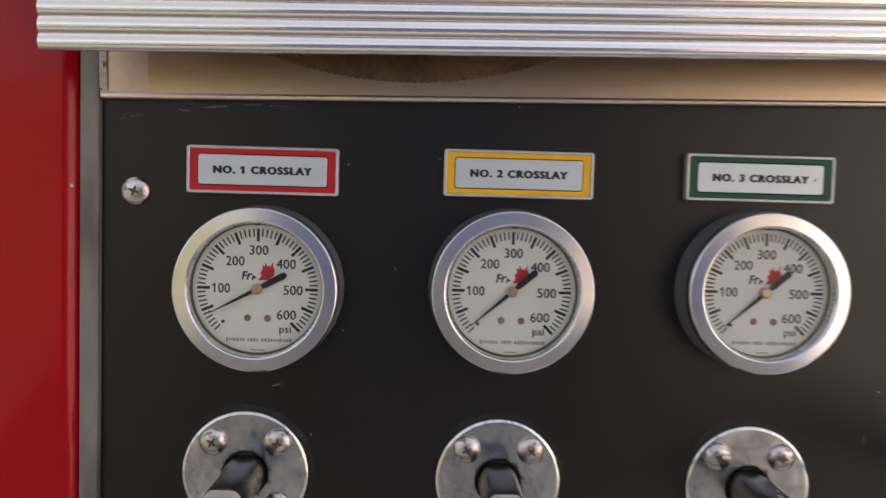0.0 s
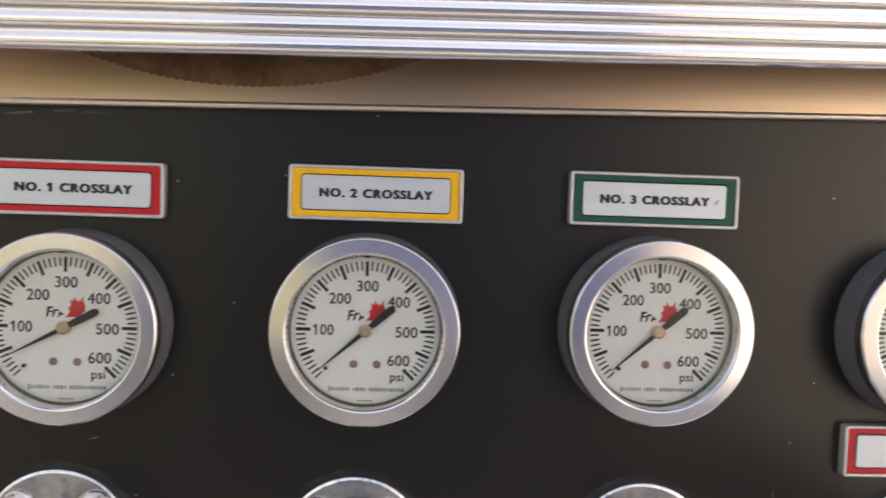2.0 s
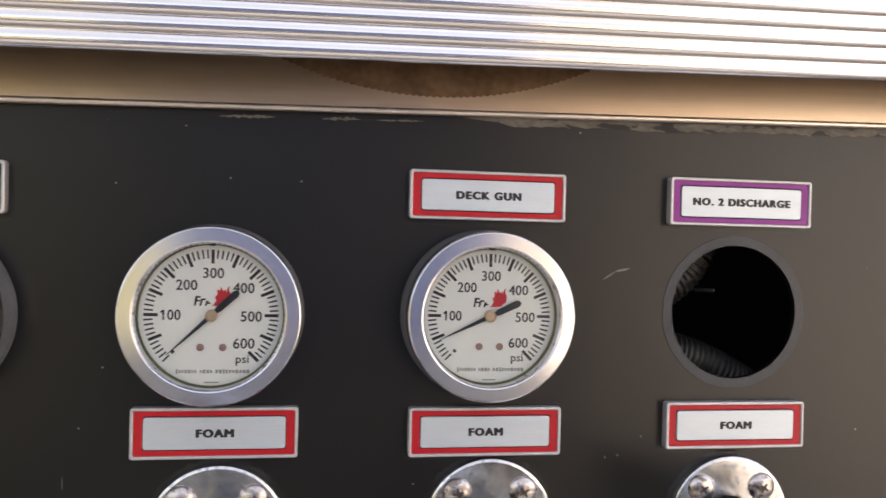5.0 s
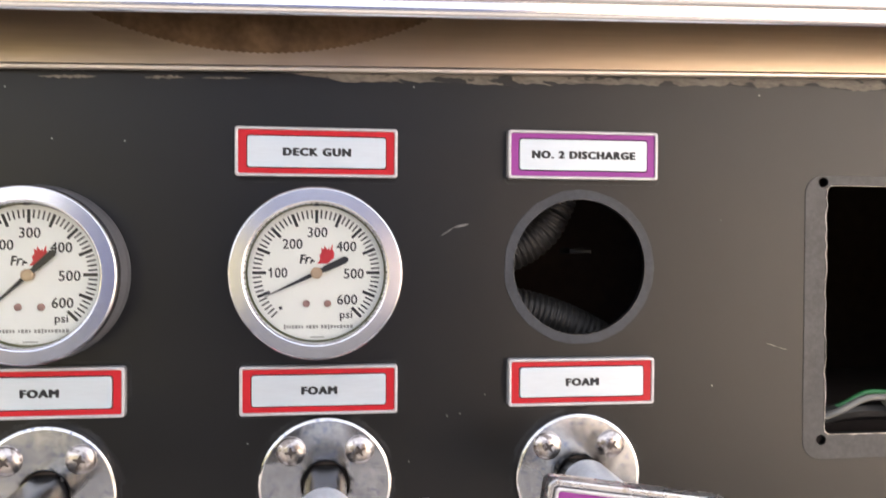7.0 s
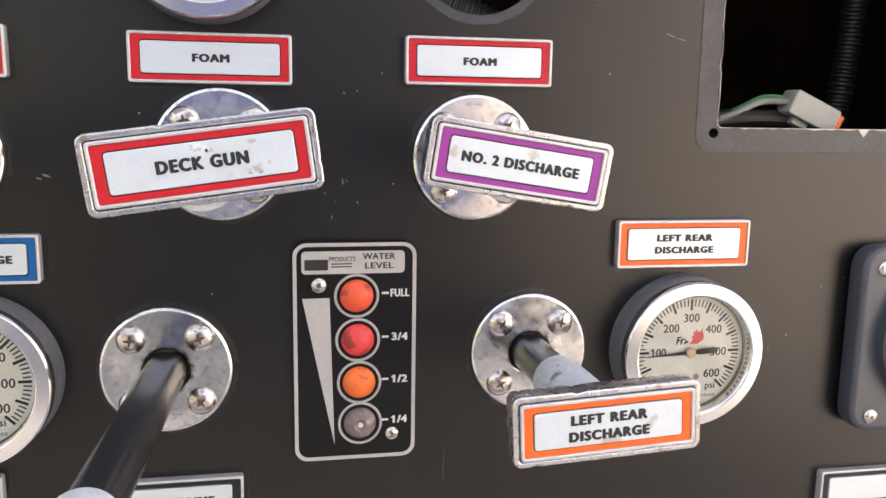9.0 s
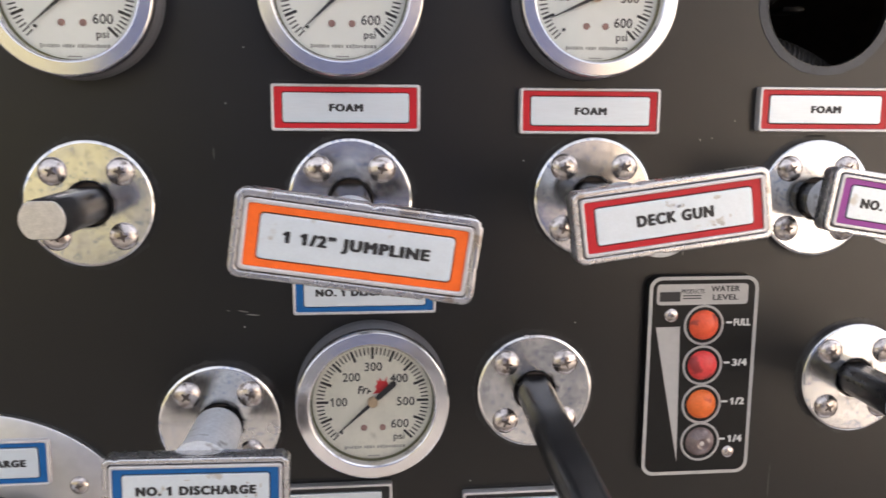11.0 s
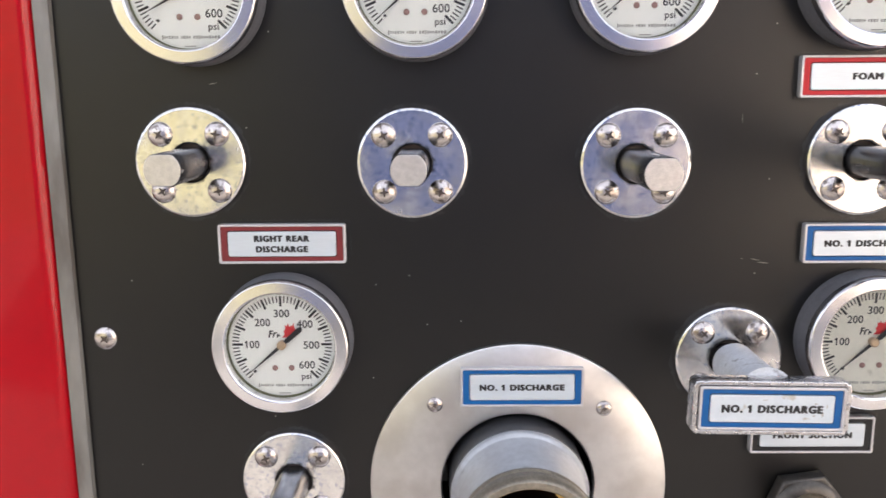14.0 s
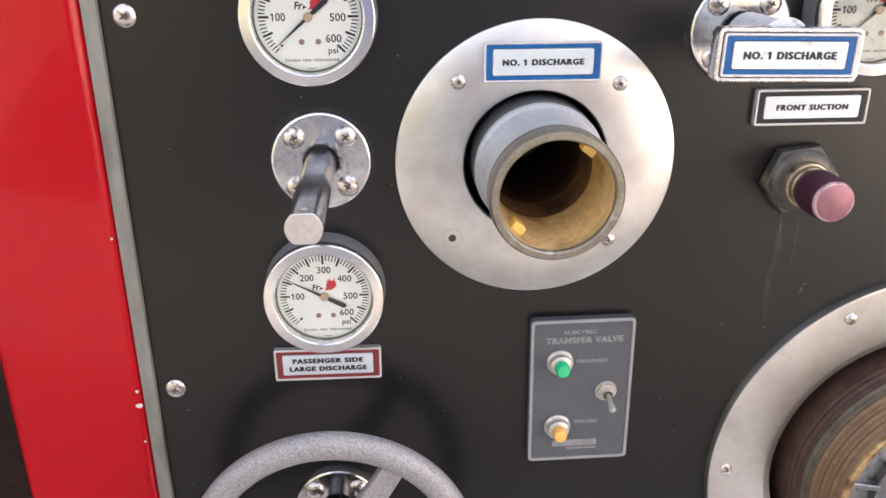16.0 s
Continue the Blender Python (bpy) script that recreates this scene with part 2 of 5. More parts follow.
OLIVE = mat("liquid_line", (0.11, 0.115, 0.045), 0.3)
RED = mat("red_enamel", (0.35, 0.002, 0.007), 0.2, spec=0.15, var=0.05, var_scale=6, coat=0.3, bump=0.02, bump_scale=60)
CHIP = mat("chipped_primer", (0.55, 0.50, 0.47), 0.7, var=0.2)
SCRATCH = mat("pale_scratch", (0.22, 0.21, 0.195), 0.6, var=0.5, var_scale=400, tint=(0.05, 0.05, 0.05), tint_scale=500, tint_edge=(0.5, 0.6))
SEAL = mat("grey_edge_strip", (0.21, 0.20, 0.18), 0.5, 0.3, var=0.14, var_scale=20, bump=0.15, stretch=(1, 1, 0.3), tint=(0.11, 0.095, 0.08), tint_scale=26, tint_edge=(0.52, 0.70))
# near-black brown puts the shade of the deep bore into the colour
THROAT = mat("valve_throat_shade", (0.045, 0.026, 0.016), 0.5, 0.2, var=0.4, var_scale=40)
CUT = mat("bare_cut_edge", (0.42, 0.39, 0.36), 0.5, 0.6, var=0.2, var_scale=200)
UNDER = mat("dull_hood_underside", (0.16, 0.135, 0.115), 0.4, 0.8, var=0.2, var_scale=20)
# very dark brown: the darkness of openings is put into the colour
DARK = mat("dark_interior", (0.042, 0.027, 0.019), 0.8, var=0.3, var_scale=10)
LOOM = mat("black_loom", (0.014, 0.013, 0.012), 0.5, var=0.2)
# dark grey paints the shade on the pipe's wider base
PIPE_SHADE = mat("pipe_base_shade", (0.075, 0.078, 0.085), 0.38, 0.5, var=0.15, var_scale=40)
PIPE = mat("grey_pipe", (0.50, 0.52, 0.55), 0.4, 0.6, var=0.1, var_scale=30, rough_var=0.1, tint=(0.25, 0.25, 0.25), tint_scale=40, tint_edge=(0.6, 0.75))
LIP = mat("worn_bronze_lip", (0.25, 0.225, 0.18), 0.42, 0.7, var=0.25, var_scale=70, bump=0.3, bump_scale=300, tint=(0.50, 0.46, 0.38), tint_scale=60, tint_edge=(0.6, 0.75))
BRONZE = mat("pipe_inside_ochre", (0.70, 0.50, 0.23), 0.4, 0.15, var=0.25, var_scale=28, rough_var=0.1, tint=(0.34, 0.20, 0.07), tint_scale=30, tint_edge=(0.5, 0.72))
# brown stains that also paint the light fading into the bore
STAIN_SHADE = mat("stained_bore_shade", (0.17, 0.095, 0.045), 0.5, 0.1, var=0.35, var_scale=30, tint=(0.05, 0.03, 0.02), tint_scale=40, tint_edge=(0.42, 0.66))
YELLOW = mat("yellow_lug", (0.72, 0.48, 0.13), 0.5, var=0.12)
RUST = mat("rust_brown", (0.040, 0.016, 0.010), 0.7, 0.0, var=0.35, var_scale=60, bump=0.25, bump_scale=200, tint=(0.060, 0.027, 0.017), tint_scale=90, tint_edge=(0.50, 0.66))
THREAD = mat("bronze_thread", (0.17, 0.10, 0.052), 0.5, 0.3, var=0.25, var_scale=30, bump=0.2, tint=(0.14, 0.09, 0.05), tint_scale=30, tint_edge=(0.5, 0.7))
OLIVE_THREAD = mat("olive_bronze_thread", (0.085, 0.070, 0.048), 0.55, 0.2, var=0.25, var_scale=40, bump=0.2, tint=(0.050, 0.036, 0.024), tint_scale=60, tint_edge=(0.5, 0.7))
EDGE = mat("bronze_edge", (0.46, 0.31, 0.15), 0.45, 0.6, var=0.3, var_scale=60, bump=0.3, tint=(0.13, 0.075, 0.035), tint_scale=55, tint_edge=(0.45, 0.66))
STRAINER = mat("grey_strainer", (0.24, 0.25, 0.27), 0.34, 0.9, var=0.2, var_scale=40, tint=(0.10, 0.09, 0.085), tint_scale=70, tint_edge=(0.52, 0.68))
WHEEL = mat("pitted_cast_grey", (0.30, 0.285, 0.295), 0.46, 0.25, var=0.30, var_scale=520, bump=1.0, bump_scale=560, tint=(0.19, 0.183, 0.188), tint_scale=640, tint_edge=(0.44, 0.66))
PLUM = mat("plum_anodised", (0.095, 0.030, 0.055), 0.33, 0.5, var=0.2, var_scale=60)
PINK = mat("worn_knob_face", (0.27, 0.125, 0.15), 0.45, 0.5, var=0.15, var_scale=120)
# pale pink for worn metal and the rim's highlight together
PALE_RIM = mat("worn_highlight_edge", (0.55, 0.40, 0.42), 0.42, 0.4, var=0.3, var_scale=160, tint=(0.30, 0.13, 0.17), tint_scale=90, tint_edge=(0.45, 0.60))
BRASS = mat("tarnished_brass", (0.44, 0.37, 0.26), 0.36, 0.85, var=0.2, var_scale=60, tint=(0.16, 0.11, 0.07), tint_scale=120, tint_edge=(0.48, 0.66))
HEX = mat("dull_dark_nut", (0.085, 0.078, 0.07), 0.38, 0.6, var=0.25, var_scale=50, tint=(0.32, 0.27, 0.19), tint_scale=45, tint_edge=(0.52, 0.66))
VALVE = mat("valve_plate_grey", (0.075, 0.080, 0.092), 0.5, 0.1, var=0.12, var_scale=60, bump=0.2)
WASHER = mat("worn_washer_track", (0.50, 0.495, 0.485), 0.40, 1.0, var=0.2, var_scale=300)
VALVE_RIM = mat("valve_plate_worn_rim", (0.28, 0.28, 0.29), 0.45, 0.3, var=0.15, var_scale=80)
RAISED = mat("worn_raised_lettering", (0.21, 0.21, 0.22), 0.45, 0.2, var=0.25, var_scale=200)
NICKEL = mat("dull_nickel", (0.52, 0.49, 0.45), 0.36, 0.8, var=0.15, var_scale=150)
GREEN_LENS = mat("green_lens", (0.02, 0.42, 0.17), 0.18, coat=0.5, var=0.15)
AMBER_LENS = mat("amber_lens", (0.75, 0.40, 0.09), 0.2, coat=0.5, var=0.15)
BALL = mat("orange_red_lens", (0.78, 0.10, 0.035), 0.42, var=0.12, var_scale=90, tint=(0.34, 0.045, 0.03), tint_scale=95, tint_edge=(0.56, 0.66))
BALL_RED = mat("red_lens", (0.70, 0.055, 0.05), 0.42, var=0.12, var_scale=90, tint=(0.32, 0.03, 0.03), tint_scale=95, tint_edge=(0.56, 0.68))
BALL_ORANGE = mat("orange_lens", (0.80, 0.16, 0.025), 0.42, var=0.12, var_scale=90, tint=(0.45, 0.06, 0.02), tint_scale=95, tint_edge=(0.58, 0.70))
CLEAR_BULB = mat("burnt_clear_lens", (0.17, 0.125, 0.12), 0.2, var=0.3, var_scale=200, coat=0.5)
LEVEL_BLACK = mat("level_plate_black", (0.004, 0.004, 0.0045), 0.35, spec=0.25, var=0.2)
LEVEL_GREY = mat("level_plate_grey", (0.41, 0.40, 0.385), 0.5, var=0.05)
COVER = mat("dark_grey_plastic", (0.060, 0.064, 0.078), 0.42, var=0.1, var_scale=60, bump=0.15)
# white plastic and white wire are darkened to carry the interior's shade
CONNECTOR = mat("shaded_white_plastic", (0.30, 0.30, 0.27), 0.5, var=0.06)
ORANGE_SEAL = mat("orange_rubber", (0.65, 0.14, 0.03), 0.6)
WIRE_GREEN = mat("green_wire", (0.03, 0.17, 0.05), 0.4)
WIRE_WHITE = mat("white_wire", (0.19, 0.185, 0.17), 0.4)
CONCRETE = mat("concrete_apron", (0.19, 0.17, 0.145), 0.85, var=0.12, var_scale=1.5, bump=0.3, bump_scale=40)
ASPHALT = mat("asphalt", (0.036, 0.035, 0.035), 0.9, var=0.15, var_scale=3, bump=0.4, bump_scale=60)
PAVING = mat("pale_slab", (0.64, 0.54, 0.42), 0.85, var=0.1, var_scale=2, bump=0.3, bump_scale=40)
PALE = mat("pale_reflector", (0.86, 0.78, 0.66), 0.85, var=0.06, var_scale=1.0)
OCHRE = mat("ochre_reflector", (0.27, 0.24, 0.125), 0.85, var=0.1, var_scale=1.0)
BLUE_REFLECTOR = mat("blue_painted_wall", (0.032, 0.040, 0.082), 0.8, var=0.1, var_scale=1.0)
TAN_REFLECTOR = mat("tan_reflector", (0.42, 0.34, 0.25), 0.85, var=0.1, var_scale=1.0)


# ---------------------------------------------------------------- mesh helpers (local x right, z up, -y out of the panel)
CACHE = {}


def cached(key, maker):
    if key not in CACHE:
        CACHE[key] = maker()
    return CACHE[key]


def finish(bm, name, smooth=True, angle=35):
    bmesh.ops.recalc_face_normals(bm, faces=bm.faces[:])
    me = bpy.data.meshes.new(name)
    bm.to_mesh(me)
    bm.free()
    if smooth:
        me.polygons.foreach_set("use_smooth", [True] * len(me.polygons))
        me.set_sharp_from_angle(angle=radians(angle))
    return me


def lathe(profile, segs=64, closed=False, name="turned"):
    """Turns (radius, distance out of the panel) round the axis that points out of the panel."""
    bm = bmesh.new()
    rings = []
    for r, d in profile:
        if r < 1e-6:
            rings.append([bm.verts.new((0, -d, 0))])
        else:
            rings.append([bm.verts.new((r * math.cos(2 * math.pi * i / segs), -d, r * math.sin(2 * math.pi * i / segs))) for i in range(segs)])
    pairs = list(zip(rings, rings[1:])) + ([(rings[-1], rings[0])] if closed else [])
    for a, b in pairs:
        for i in range(segs):
            j = (i + 1) % segs
            if len(a) == 1 and len(b) == 1:
                continue
            if len(a) == 1:
                bm.faces.new((a[0], b[i], b[j]))
            elif len(b) == 1:
                bm.faces.new((a[i], b[0], a[j]))
            else:
                bm.faces.new((a[i], b[i], b[j], a[j]))
    return finish(bm, name)


def from_curve(cu, name):
    ob = bpy.data.objects.new(name, cu)
    scene.collection.objects.link(ob)
    dg = bpy.context.evaluated_depsgraph_get()
    dg.update()
    me = bpy.data.meshes.new_from_object(ob.evaluated_get(dg))
    bpy.data.objects.remove(ob)
    bpy.data.curves.remove(cu)
    me.materials.clear()
    return me


def to_panel(me, d0=0.0):
    """Lays a flat drawn mesh on the panel: its y becomes up, its z the way out."""
    me.transform(Matrix(((1, 0, 0, 0), (0, 0, -1, -d0), (0, 1, 0, 0), (0, 0, 0, 1))))
    me.update()
    return me


def shape(loops, depth, bevel=0.0, d0=0.0, name="plate"):
    """A flat plate with outline loops[0] and holes, standing from d0 to d0 + depth out of the panel."""
    cu = bpy.data.curves.new(name, "CURVE")
    cu.dimensions, cu.fill_mode = "2D", "BOTH"
    bevel = min(bevel, depth * 0.49)
    cu.extrude, cu.bevel_depth, cu.bevel_resolution, cu.offset = depth / 2 - bevel, bevel, 2, -bevel
    for pts in loops:
        sp = cu.splines.new("POLY")
        sp.points.add(len(pts) - 1)
        for p, (x, y) in zip(sp.points, pts):
            p.co = (x, y, 0, 1)
        sp.use_cyclic_u = True
    me = to_panel(from_curve(cu, name), d0 + depth / 2)
    me.polygons.foreach_set("use_smooth", [True] * len(me.polygons))
    me.set_sharp_from_angle(angle=radians(40))
    return me


def ring_pts(r, n=64, cx=0.0, cz=0.0, jag=0.0, seed=1):
    rnd = random.Random(seed)
    return [(cx + (r + rnd.uniform(-jag, jag)) * math.cos(2 * math.pi * i / n), cz + (r + rnd.uniform(-jag, jag)) * math.sin(2 * math.pi * i / n)) for i in range(n)]


def rect_pts(w, h, r, cx=0.0, cz=0.0, n=6):
    out = []
    for sx, sz, a0 in ((1, 1, 0), (-1, 1, 90), (-1, -1, 180), (1, -1, 270)):
        for i in range(n + 1):
            a = radians(a0 + 90 * i / n)
            out.append((cx + sx * (w / 2 - r) + r * math.cos(a), cz + sz * (h / 2 - r) + r * math.sin(a)))
    return out


def one_flag(text, bold):
    """The slanting flag of a figure one that ends the text; the built-in font draws only its stem."""
    cu = bpy.data.curves.new("lettering", "FONT")
    cu.body, cu.align_x, cu.size, cu.space_character = text, "LEFT", 1.0, 1.0 + 2.3 * bold
    stem = from_curve(cu, "lettering")
    xr, top = max(v.co.x for v in stem.vertices) - 0.05, 0.682
    bpy.data.meshes.remove(stem)
    bm = bmesh.new()
    outline = ((xr, top), (xr - 0.06, top), (xr - 0.105, top - 0.085), (xr - 0.20, top - 0.125), (xr - 0.20, top - 0.205), (xr, top - 0.195))
    lo, hi = ([bm.verts.new((x, y, z)) for x, y in outline] for z in (-0.02, 0.02))
    bm.faces.new(lo[::-1]), bm.faces.new(hi)
    for i in range(len(outline)):
        j = (i + 1) % len(outline)
        bm.faces.new((lo[i], lo[j], hi[j], hi[i]))
    return finish(bm, "flag", False)


def words(text, width, height, x=0.0, z=0.0, d=0.0, bold=0.088, depth=0.0002):
    """Lettering of a given width and capital height, centred at x, z; heavy strokes are laid over one another."""
    cu = bpy.data.curves.new("lettering", "FONT")
    cu.body, cu.align_x, cu.size, cu.extrude, cu.resolution_u = text, "LEFT", 1.0, 0.02, 3
    cu.space_character = 1.0 + 2.3 * bold
    me = from_curve(cu, "lettering")
    flags = [one_flag(text[:i + 1], bold) for i, c in enumerate(text) if c == "1"]
    if flags:
        me = merged([me] + flags, [0] * (1 + len(flags)))
    if bold:
        copies = []
        for k, (sx, sy) in enumerate(((0, 0), (-1, 0), (1, 0), (-0.5, 0.45), (0.5, 0.45), (-0.5, -0.45), (0.5, -0.45))):
            c = me.copy()
            c.transform(Matrix.Translation((sx * bold, sy * bold, 0.0006 * k)))
            copies.append(c)
        me = merged(copies, [0] * len(copies))
        for c in copies:
            bpy.data.meshes.remove(c)
    co = np.empty(len(me.vertices) * 3)
    me.vertices.foreach_get("co", co)
    co = co.reshape(-1, 3)
    lo, hi = co.min(0), co.max(0)
    co[:, 0] = (co[:, 0] - (lo[0] + hi[0]) / 2) * width / (hi[0] - lo[0]) + x
    co[:, 1] = (co[:, 1] - (lo[1] + hi[1]) / 2) * height / (hi[1] - lo[1]) + z
    co[:, 2] = (co[:, 2] - lo[2]) * depth / (hi[2] - lo[2])
    me.vertices.foreach_set("co", co.ravel())
    return to_panel(me, d)


def block(w, h, depth, x=0.0, z=0.0, d0=0.0, r=0.0006, bevel=0.0002):
    return shape([rect_pts(w, h, min(r, w / 2.1, h / 2.1), x, z, 3)], depth, bevel, d0, "block")


def tube(points, radius, segs=10, ribs=0.0, pitch=0.004, name="tube"):
    """A round tube along points; ribs gives it the rings of corrugated loom."""
    pts = [Vector(p) for p in points]
    if ribs:
        dense = []
        for a, b in zip(pts, pts[1:]):
            n = max(1, int((b - a).length / (pitch / 4)))
            dense += [a.lerp(b, i / n) for i in range(n)]
        pts = dense + [pts[-1]]
    bm, prev = bmesh.new(), None
    for i, p in enumerate(pts):
        axis = (pts[min(i + 1, len(pts) - 1)] - pts[max(i - 1, 0)]).normalized()
        u = axis.cross(Vector((0.3, 0.2, 1)) if abs(axis.z) < 0.9 else Vector((1, 0, 0))).normalized()
        v = axis.cross(u)
        r = radius + (ribs if ribs and (i // 2) % 2 else 0.0)
        loop = [bm.verts.new(p + (u * math.cos(2 * math.pi * k / segs) + v * math.sin(2 * math.pi * k / segs)) * r) for k in range(segs)]
        if prev:
            for k in range(segs):
                bm.faces.new((prev[k], prev[(k + 1) % segs], loop[(k + 1) % segs], loop[k]))
        else:
            bm.faces.new(loop[::-1])
        prev = loop
    bm.faces.new(prev)
    return finish(bm, name)


def arc_path(pts, n=8):
    """A smooth run through the points (Catmull-Rom)."""
    P = [Vector(p) for p in pts]
    P = [2 * P[0] - P[1]] + P + [2 * P[-1] - P[-2]]
    out = []
    for a, b, c, d in zip(P, P[1:], P[2:], P[3:]):
        for i in range(n):
            t = i / n
            out.append(0.5 * (2 * b + (c - a) * t + (2 * a - 5 * b + 4 * c - d) * t * t + (3 * b - a - 3 * c + d) * t ** 3))
    return out + [P[-2]]


def box_mesh(x0, x1, y0, y1, z0, z1, bevel=0.0, segs=3):
    bm = bmesh.new()
    bmesh.ops.create_cube(bm, size=1, matrix=Matrix.LocRotScale(((x0 + x1) / 2, (y0 + y1) / 2, (z0 + z1) / 2), None, (x1 - x0, y1 - y0, z1 - z0)))
    if bevel:
        bmesh.ops.bevel(bm, geom=bm.edges[:], offset=bevel, segments=segs, profile=0.5, affect="EDGES")
    return finish(bm, "box", bool(bevel))


BASE = 0.004                                  # the coated sheet lies this far behind the plane of the labels


def thing(name, x, d, z, label, category, group="", kind="", tilt=0.0):
    """The base of a thing: an Empty on the panel, d out of it, leaning tilt degrees anticlockwise."""
    ob = new(name)
    ob.empty_display_size = 0.01
    ob.matrix_basis = pose(x, BASE - d, z, 0, -tilt, 0)
    return tagged(ob, label, category, group, kind)


def part(name, me, material, parent, label="", at=None):
    """Links a mesh as one object under a thing or a part; a mesh shared by several keeps its first material."""
    if isinstance(me, bmesh.types.BMesh):
        me = finish(me, name)
    if not me.materials:
        for m in material if isinstance(material, (tuple, list)) else (material,):
            me.materials.append(m)
    elif me.materials[0] is not (material[0] if isinstance(material, (tuple, list)) else material):
        me = me.copy()
        me.materials.clear()
        me.materials.append(material)
    ob = new(name, me)
    if parent:
        ob.parent = parent
    if at is not None:
        ob.matrix_basis = at
    return tagged(ob, label)


def setting(name, me, material, label="", category=""):
    ob = part(name, me, material, None)
    return tagged(ob, label, category, "", "structure")


def merged(meshes, slots):
    """One mesh out of several, each with its own material slot."""
    bm = bmesh.new()
    for me, slot in zip(meshes, slots):
        first = len(bm.faces)
        bm.from_mesh(me)
        bm.faces.ensure_lookup_table()
        for f in bm.faces[first:]:
            f.material_index = slot
    out = bpy.data.meshes.new("joined")
    bm.to_mesh(out)
    bm.free()
    out.set_sharp_from_angle(angle=radians(40))
    return out


def screw_mesh(r=0.0073, h=0.0034):
    """A domed head; a dark star stands for the shade of its cross recess."""
    def make():
        dome = lathe([(0, h)] + [(r * math.sin(a), h * (0.12 + 0.88 * math.cos(a))) for a in (0.35, 0.65, 0.9, 1.15, 1.35, 1.5)] + [(r, 0.0)], 28)
        k = r * 0.38
        star = []
        for i in range(4):
            a = math.pi / 2 * i
            for rr, da in ((0.36, -0.785), (1.0, -0.14), (1.0, 0.14)):
                star.append((k * rr * math.cos(a + da), k * rr * math.sin(a + da)))
        return merged([dome, shape([star], h * 0.885, 0, h * 0.12)], [0, 1])
    return cached(("screw", r, h), make)


def add_screw(parent, x, z, d, r=0.0073, h=0.0034, turn=0.0, name="screw"):
    me = screw_mesh(r, h)
    if not me.materials:
        me.materials.append(SCREW), me.materials.append(RECESS_DARK)
    ob = new(name, me)
    ob.parent = parent
    ob.matrix_basis = pose(x, -d, z, 0, turn, 0)
    return ob


# ---------------------------------------------------------------- structure
SLOPE = 1.1                                   # the upper trim rises slightly to the rear
LIP_Z = 1.5612                                # height of the lower edge of that trim at x = 0
ground = setting("ground", box_mesh(-300, 300, -300, 300, -0.2, 0.0), CONCRETE, "pale concrete apron round the fire engine", "ground")
# unseen walls added for reflections; the blue one stands for a blue shirt
for x0, x1, h, name, m, text in ((-24, -1.6, 2.8, "wall_opposite_ochre", OCHRE, "plain ochre rendered wall across the apron"), (-1.6, 2.6, 3.8, "wall_opposite_blue", BLUE_REFLECTOR, "plain dark blue painted wall across the lane"),
                                 (2.6, 4.6, 3.3, "wall_opposite_tan", TAN_REFLECTOR, "plain tan rendered wall across the apron"), (4.6, 24, 4.8, "wall_opposite_pale", PALE, "plain cream rendered wall across the apron")):
    setting(name, box_mesh(x0, x1, -8.3, -8.0, 0.0, h), m, text, "wall")
# dark and pale slabs, unseen, laid where the panel's reflections fall
setting("road", box_mesh(-2.4, 3.0, -7.9, -3.1, 0.0, 0.006), ASPHALT, "unseen dark slab added to darken reflections", "road")
setting("pavement", box_mesh(3.0, 40, -7.9, -2.0, 0.0, 0.006), PAVING, "unseen pale slab added to brighten reflections", "pavement")

# the pump panel: one sheet with its cut openings
hole_gauge = ring_pts(0.0391, 72, 0.6463, 1.4635, 0.0002, 3)
rnd = random.Random(5)
left_edge = [(0.7995 + rnd.uniform(-0.0007, 0.0006), 1.366 + i * 0.0048) for i in range(1, 30)]
hole_rect = rect_pts(0.17, 0.150, 0.004, 0.8845, 1.4375)
k = next(i for i, (x, z) in enumerate(hole_rect) if x < 0.803 and z < 1.40)
hole_rect = hole_rect[:k] + left_edge[::-1] + hole_rect[k:]
panel_loops = [rect_pts(1.5740, 1.155, 0.002, 0.6125, 1.0225), hole_gauge, hole_rect, ring_pts(0.058, 64, 0.129, 1.1135), ring_pts(0.132, 72, 0.484, 0.822),
               ring_pts(0.0030, 16, 0.7970, 1.5145), ring_pts(0.0030, 16, 0.7975, 1.3590)]
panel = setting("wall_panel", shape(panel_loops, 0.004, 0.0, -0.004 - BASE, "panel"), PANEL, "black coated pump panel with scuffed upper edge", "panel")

# pale bands where a gauge and an instrument were taken off
part("gauge_mark", shape([ring_pts(0.0446, 72, 0, 0, 0.0004, 6), ring_pts(0.0393, 72, 0, 0, 0.0003, 8)], 0.0004, 0.0001), MARK, panel, "bare grey ring round the empty gauge hole", pose(0.6463, BASE, 1.4635))
part("gasket_mark", shape([rect_pts(0.198, 0.171, 0.011, 0.8845, 1.4330), [(x, z) for x, z in rect_pts(0.1712, 0.1512, 0.0045, 0.8845, 1.4375)],
                           ring_pts(0.0033, 16, 0.7970, 1.5145), ring_pts(0.0033, 16, 0.7975, 1.3590)], 0.0004, 0.0001), BARE, panel, "grey gasket outline round the square cut-out", pose(0, BASE, 0))
rnd = random.Random(11)
edge_out = [(x + (rnd.uniform(-0.0006, -0.0001) if x < 0.803 else 0), z + (rnd.uniform(-0.0009, -0.0001) if z < 1.366 else rnd.uniform(0.0001, 0.0005) if z > 1.509 else 0)) for x, z in hole_rect]
more = [(0.806 + i * 0.004, 1.3625 - rnd.uniform(0.0001, 0.0011) - (0.0042 if i == 24 else 0)) for i in range(40)]
